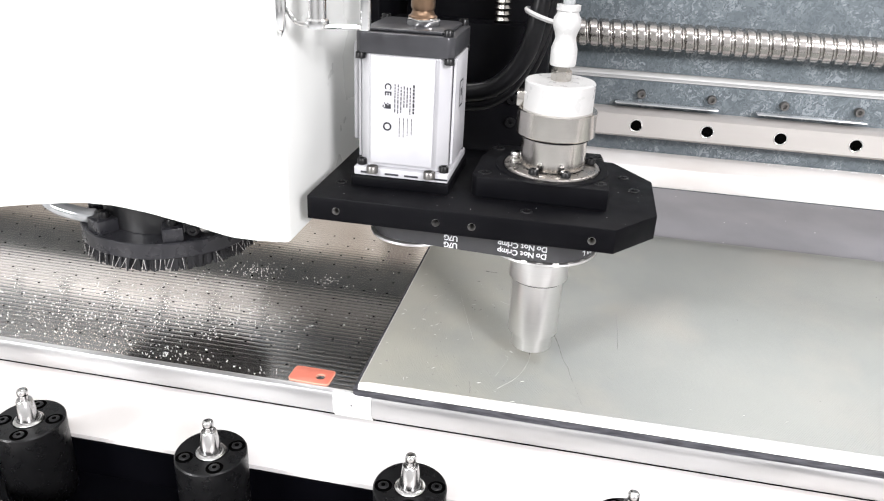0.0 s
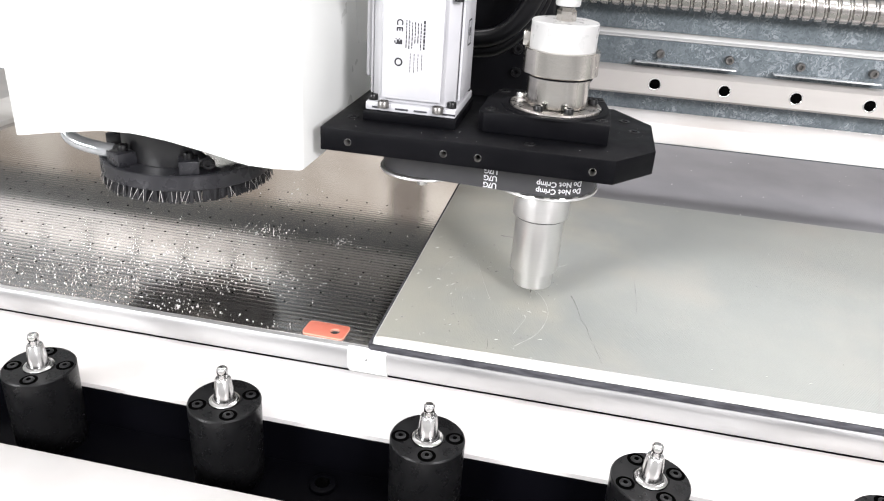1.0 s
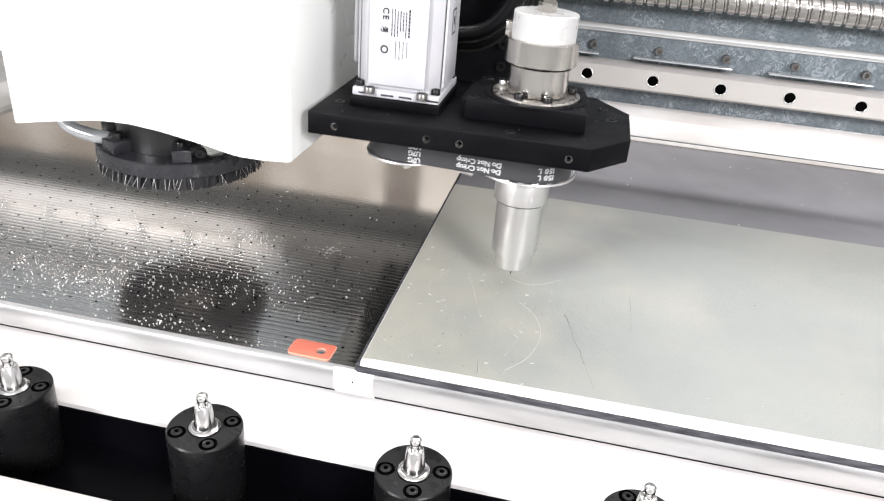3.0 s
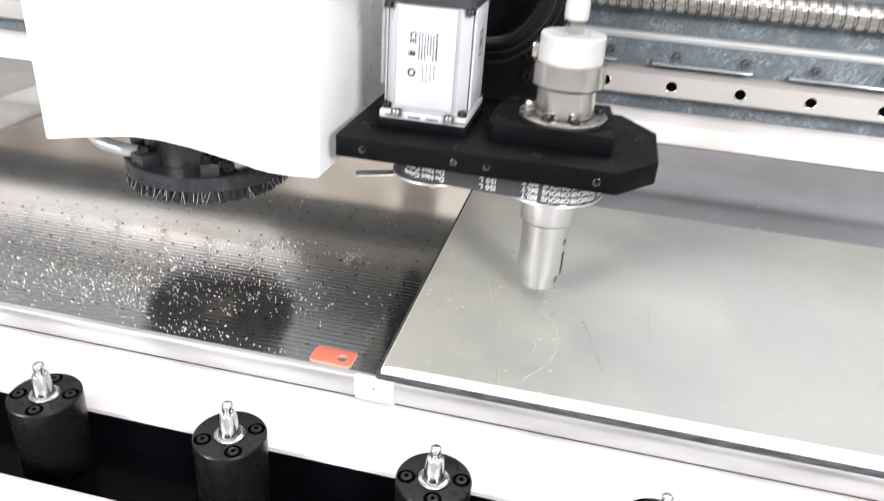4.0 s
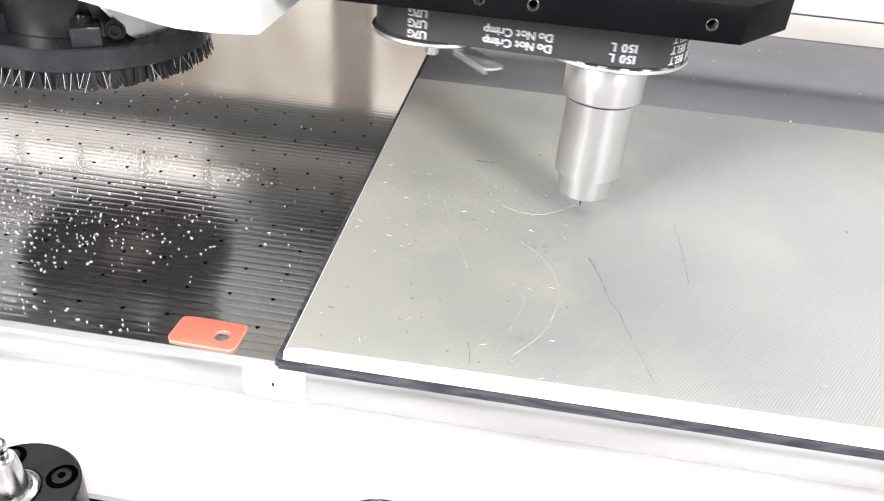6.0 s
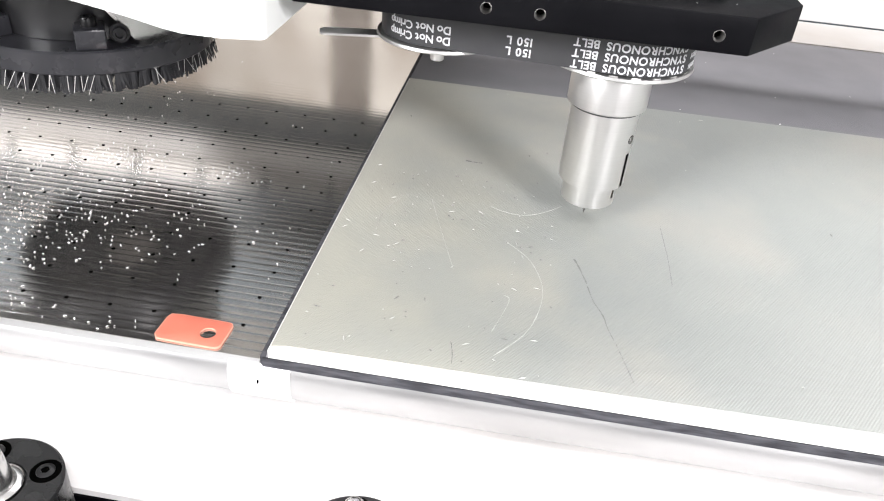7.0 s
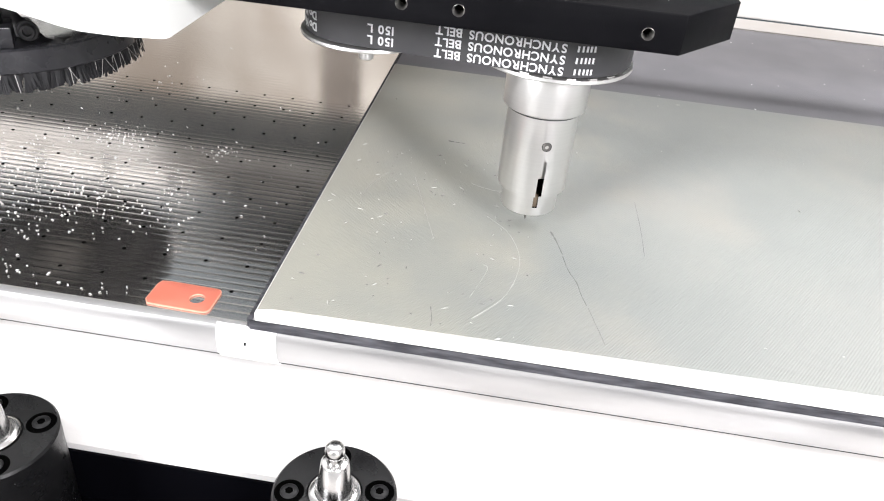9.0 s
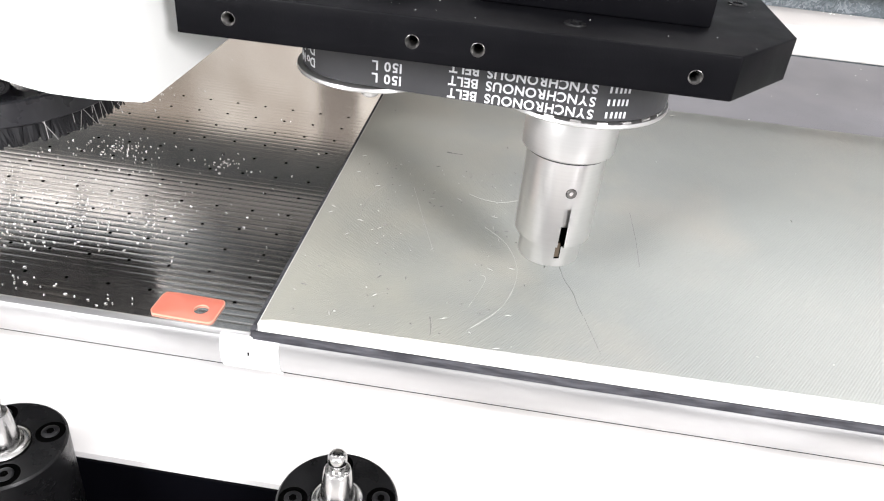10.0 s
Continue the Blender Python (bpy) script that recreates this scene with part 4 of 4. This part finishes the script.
    for k, ch in enumerate("CE"):
        g = new("letter", glyph(ch, .0054))
        g.data.materials.append(M_INK)
        g.parent = motor
        g.matrix_basis = Matrix.Translation((MX - .0085, -.0305, .1868 - .0040 * k)) @ Matrix.Rotation(radians(90), 4, "Y")
    side = bmesh.new()
    for x, y, z, w, h in ((0, -.006, .172, .0012, .016), (0, .004, .172, .0012, .016), (0, -.004, .172, .008, .0012), (0, -.004, .187, .008, .0012), (0, -.002, .178, .004, .005)):
        vs = [side.verts.new((MX + .02934, y + a, z + b)) for a, b in ((0, 0), (w, 0), (w, h), (0, h))]
        side.faces.new(vs)
    part("side_mark", side, M_INK, motor, smooth=False)

    # belt round both pulleys
    bm = bmesh.new()
    path = []
    for k in range(33):
        a = -math.pi / 2 - LEAN + (math.pi + 2 * LEAN) * k / 32
        path.append((0, R_BELT, a))
    for k in range(33):
        a = math.pi / 2 + LEAN + (math.pi - 2 * LEAN) * k / 32
        path.append((PX, R_MOTOR, a))
    n = len(path)
    rings = []
    for cx, rr, a in path:
        rings.append([bm.verts.new((cx + (rr - t) * math.cos(a), (rr - t) * math.sin(a), z)) for t, z in ((0, Z_BELT - .0095), (0, Z_BELT + .0080), (.0022, Z_BELT + .0080), (.0022, Z_BELT - .0095))])
    for i in range(n):
        a, b = rings[i], rings[(i + 1) % n]
        for k in range(4):
            bm.faces.new((a[k], a[(k + 1) % 4], b[(k + 1) % 4], b[k]))
    part("toothed_belt", bm, M_RUBBER, p, "black toothed drive belt")


knife_head()


def tool_spindle():
    """The turning tool: pulley, nut and slotted body."""
    s = part("tool_spindle", lathe([(.0190, .0870), (.0350, .0870), (.0353, .0875), (.0350, .0886), (.0318, .0889), (.0305, .0893), (.0305, .1092), (.0350, .1096), (.0350, .1104), (.0, .1106)], 64), M_ALUTOOL, KNIFE, "aluminium toothed pulley")
    part("clamp_nut", lathe([(.0130, .0646), (.0183, .0646), (.0190, .0653), (.0190, .0862), (.0184, .0871), (0, .0871)], 64), M_ALUTOOL, s, "turned aluminium clamp nut")
    # dark grey ring puts the groove's shadow below the nut into colour
    part("nut_shade_ring", lathe([(.0158, .0633), (.0171, .0635), (.0171, .0647), (.0158, .0647)], 48), M_DARKGREY, s)
    # body with a through slot on one side, built as a shell of facets
    bm = bmesh.new()
    seg = 72

    def rad(z):
        return .0164 if z > .0245 else .0134 if z < .0235 else .0134 + .0030 * (z - .0235) / .001
    zs = [.0125, .0131, .0160, .0172, .0200, .0234, .0246, .0300, .0350, .0400, .0430, .0480, .0632, .0639]
    rings = []
    for z in zs:
        rr = rad(z) - (.0006 if z in (.0125, .0639) else 0)
        rings.append([bm.verts.new((rr * math.sin(2 * math.pi * k / seg), -rr * math.cos(2 * math.pi * k / seg), z)) for k in range(seg)])
    for a, b, z in zip(rings, rings[1:], zs):
        for k in range(seg):
            ang = (k + .5) * 360 / seg
            ang = ang - 360 if ang > 180 else ang
            if abs(ang) < 5 and .0171 < z < .0429:
                continue
            bm.faces.new((a[k], a[(k + 1) % seg], b[(k + 1) % seg], b[k]))
    bm.faces.new(rings[-1])
    body = part("slotted_body", bm, M_ALUTOOL, s, "aluminium knife holder with a long slot")
    part("slot_core", lathe([(0, .0135), (.0100, .0135), (.0100, .0330), (0, .0330)], 32), M_HOLE, s)
    part("slot_bar", lathe([(0, .0332), (.0140, .0332), (.0144, .0336), (.0144, .0560), (0, .0560)], 48), M_ALUTOOL, s, "aluminium bar behind the slot")
    part("slot_blade", box(-.0012, .0012, -.0128, -.0101, .0174, .0245, .0003), M_BLADECLAMP, s, "bronze blade clamp in the slot")
    part("tip_ring", lathe([(.0030, .0123), (.0124, .0123), (.0130, .0127), (.0030, .0135)], 48), M_ALUTOOL, s)
    part("knife_blade", lathe([(0, .0025), (.0006, .005), (.0007, .0133), (0, .0133)], 8), M_DARKSTEEL, s, "thin knife blade")
    teeth = []
    for k in range(22):
        b = box(-.0019, .0019, -.0340, -.0329, .0887, .0892, 0)
        b.transform(Matrix.Rotation(2 * math.pi * k / 22, 4, "Z"))
        teeth.append(b)
        b = box(-.0022, .0022, -.0340, -.0318, .1074, .1094, 0)
        b.transform(Matrix.Rotation(2 * math.pi * k / 22, 4, "Z"))
        teeth.append(b)
    part("pulley_teeth", join(*teeth), M_ALUTOOL, s, "bright tooth ends at the pulley rims", smooth=False)
    m = Matrix.Rotation(radians(90), 4, "X")
    m = Matrix.Translation((0, -.0163, .0505)) @ m
    part("set_screw", lathe([(0, -.0004), (.0008, -.0004), (.0009, .0004), (.0018, .0004), (.0020, .0002), (.0020, -.0006)], 20, m=m), M_DARKSTEEL, s)
    part("screw_seat", lathe([(.0019, .0001), (.0022, .0002), (.0024, -.0003)], 24, m=m), M_HOLE, s, "dark ring round the screw")
    return s


SPINDLE = tool_spindle()


def motor_pulley():
    s = part("motor_pulley", lathe([(.0, .0870), (.0290, .0870), (.0293, .0875), (.0290, .0886), (.0262, .0889), (.0246, .0893), (.0246, .1092), (.0290, .1096), (.0290, .1104), (.0, .1106)], 64), M_ALUTOOL, KNIFE, "aluminium motor pulley")
    part("pulley_hub", lathe([(0, .0750), (.0028, .0750), (.0034, .0756), (.0034, .0826), (.0070, .0830), (.0074, .0836), (.0074, .0871)], 24), M_ALUTOOL, s)
    part("home_flag", join(prism([(.012, -.0042), (.054, -.0042), (.0556, -.0026), (.0556, .0026), (.054, .0042), (.012, .0042)], .0856, .0868, .0002), box(.028, .0545, -.0050, -.0042, .0838, .0868, .0002)), M_ALUTOOL, s, "thin bright homing flag with a folded edge")
    return s


M_PULLEY = motor_pulley()

# print on the belt: one piece for each character, in two or three lines one above the other
CHAIN = [("150 L", 0.0, .0085, 2), ("Do Not Crimp", -.045, .0275, 2), ("U7G", -.0895, .0062, 3), ("BELT", .0283, .0085, 3), ("SYNCHRONOUS", .0562, .0368, 3)]
LETTERS = []


def belt_print():
    cache, wide = {}, {" ": .0016}
    for text, mid, span, lines in CHAIN:
        for ch in text:
            key = (ch, lines)
            if ch == " " or key in cache:
                continue
            bm = bmesh.new()
            low = -.0034 if lines == 2 else -.0024
            for ln in range(lines):
                me = glyph(ch, .0049)
                wide[ch] = max(v.co.x for v in me.vertices) - min(v.co.x for v in me.vertices) + .0006
                me.transform(Matrix.Translation((0, 0, (ln - .5 * (lines - 1)) * .0047 + low)) @ Matrix.Rotation(radians(180), 4, "Y"))
                bm.from_mesh(me)
                bpy.data.meshes.remove(me)
            cache[key] = finish(bm, "letter", M_PRINT, False)
        full = sum(wide[ch] for ch in text)
        gap = (span + .0030 - full) / max(1, len(text) - 1)
        at = mid + span / 2 + .0015
        for ch in text:
            if ch != " ":
                ob = new("letter", cache[(ch, lines)])
                ob.parent = KNIFE
                LETTERS.append((ob, at - wide[ch] / 2))
            at -= wide[ch] + gap
    # a short mark after the words, as plain bars
    bm = join(*[box(x - .0004, x + .0004, -.00006, .00006, z - .0012, z + .0012, 0) for z in (-.0071, -.0024, .0023) for x in (-.0036, -.0016, .0002, .0018, .0034)])
    ob = part("print_bar", bm, M_PRINT, KNIFE, smooth=False)
    LETTERS.append((ob, .084))


belt_print()


# ---- what moves ----
def glide(rows, t):
    """A smooth value between the rows (seconds, value...)."""
    ts = [r[0] for r in rows]
    k = max(0, min(len(ts) - 2, sum(1 for s in ts if s <= t) - 1))
    u = (t - ts[k]) / (ts[k + 1] - ts[k])
    u = max(0, min(1, u))
    u = u * u * (3 - 2 * u)
    return rows[k][1] + (rows[k + 1][1] - rows[k][1]) * u


def belt_place(s):
    """The pose of a mark on the belt, s metres along it, 0 where it meets the tool's pulley."""
    run = PULLEY_GAP * math.cos(LEAN)
    arc1, arc2 = R_BELT * (math.pi + 2 * LEAN), R_MOTOR * (math.pi - 2 * LEAN)
    s = (s + run) % (2 * run + arc1 + arc2)
    r1, r2, start = R_BELT + .00012, R_MOTOR + .00012, -math.pi / 2 - LEAN
    n = Vector((math.cos(start), math.sin(start)))
    if s < run:
        p = n * r1 + Vector((-1, n.x / n.y)).normalized() * (run - s)
        return pose(p.x, p.y, Z_BELT, 0, 0, -math.degrees(LEAN))
    s -= run
    if s < arc1:
        a = start + s / R_BELT
        return pose(r1 * math.cos(a), r1 * math.sin(a), Z_BELT, 0, 0, math.degrees(a) + 90)
    s -= arc1
    if s < run:
        p = Vector((n.x, -n.y)) * r1 + Vector((-1, -n.x / n.y)).normalized() * s
        return pose(p.x, p.y, Z_BELT, 0, 0, 180 + math.degrees(LEAN))
    a = -start + (s - run) / R_MOTOR
    return pose(-PULLEY_GAP + r2 * math.cos(a), r2 * math.sin(a), Z_BELT, 0, 0, math.degrees(a) + 90)


def motions():
    walk(GANTRY, [(t, pose(0, y, 0)) for t, x, y, z in HEAD])
    walk(CARRIAGE, [(t, pose(x, y, 0)) for t, x, y, z in HEAD])
    walk(HOOD, [(t, pose(x, y, 0)) for t, x, y, z in HEAD])
    walk(KNIFE, [(t, pose(x, y, z)) for t, x, y, z in HEAD])
    turn = [(t, math.degrees((s + .0707) / R_BELT)) for t, s in BELT]
    walk(SPINDLE, [(t, pose(-.0010, 0, 0, 0, 0, 13 + a)) for t, a in turn])
    fine = sorted({t for t, s in BELT} | {3, 3.5, 6, 6.5, 7.44, 7.56, 8.9})
    walk(M_PULLEY, [(t, pose(PX, 0, 0, 0, 0, -62 + math.degrees((glide(BELT, t) + .0005) / .0238))) for t in fine])
    steps = sorted({k * .25 for k in range(41)} | {7.38, 7.44, 7.56, 7.62})
    for ob, at in LETTERS:
        walk(ob, [(t, belt_place(at + glide(BELT, t))) for t in steps])


motions()
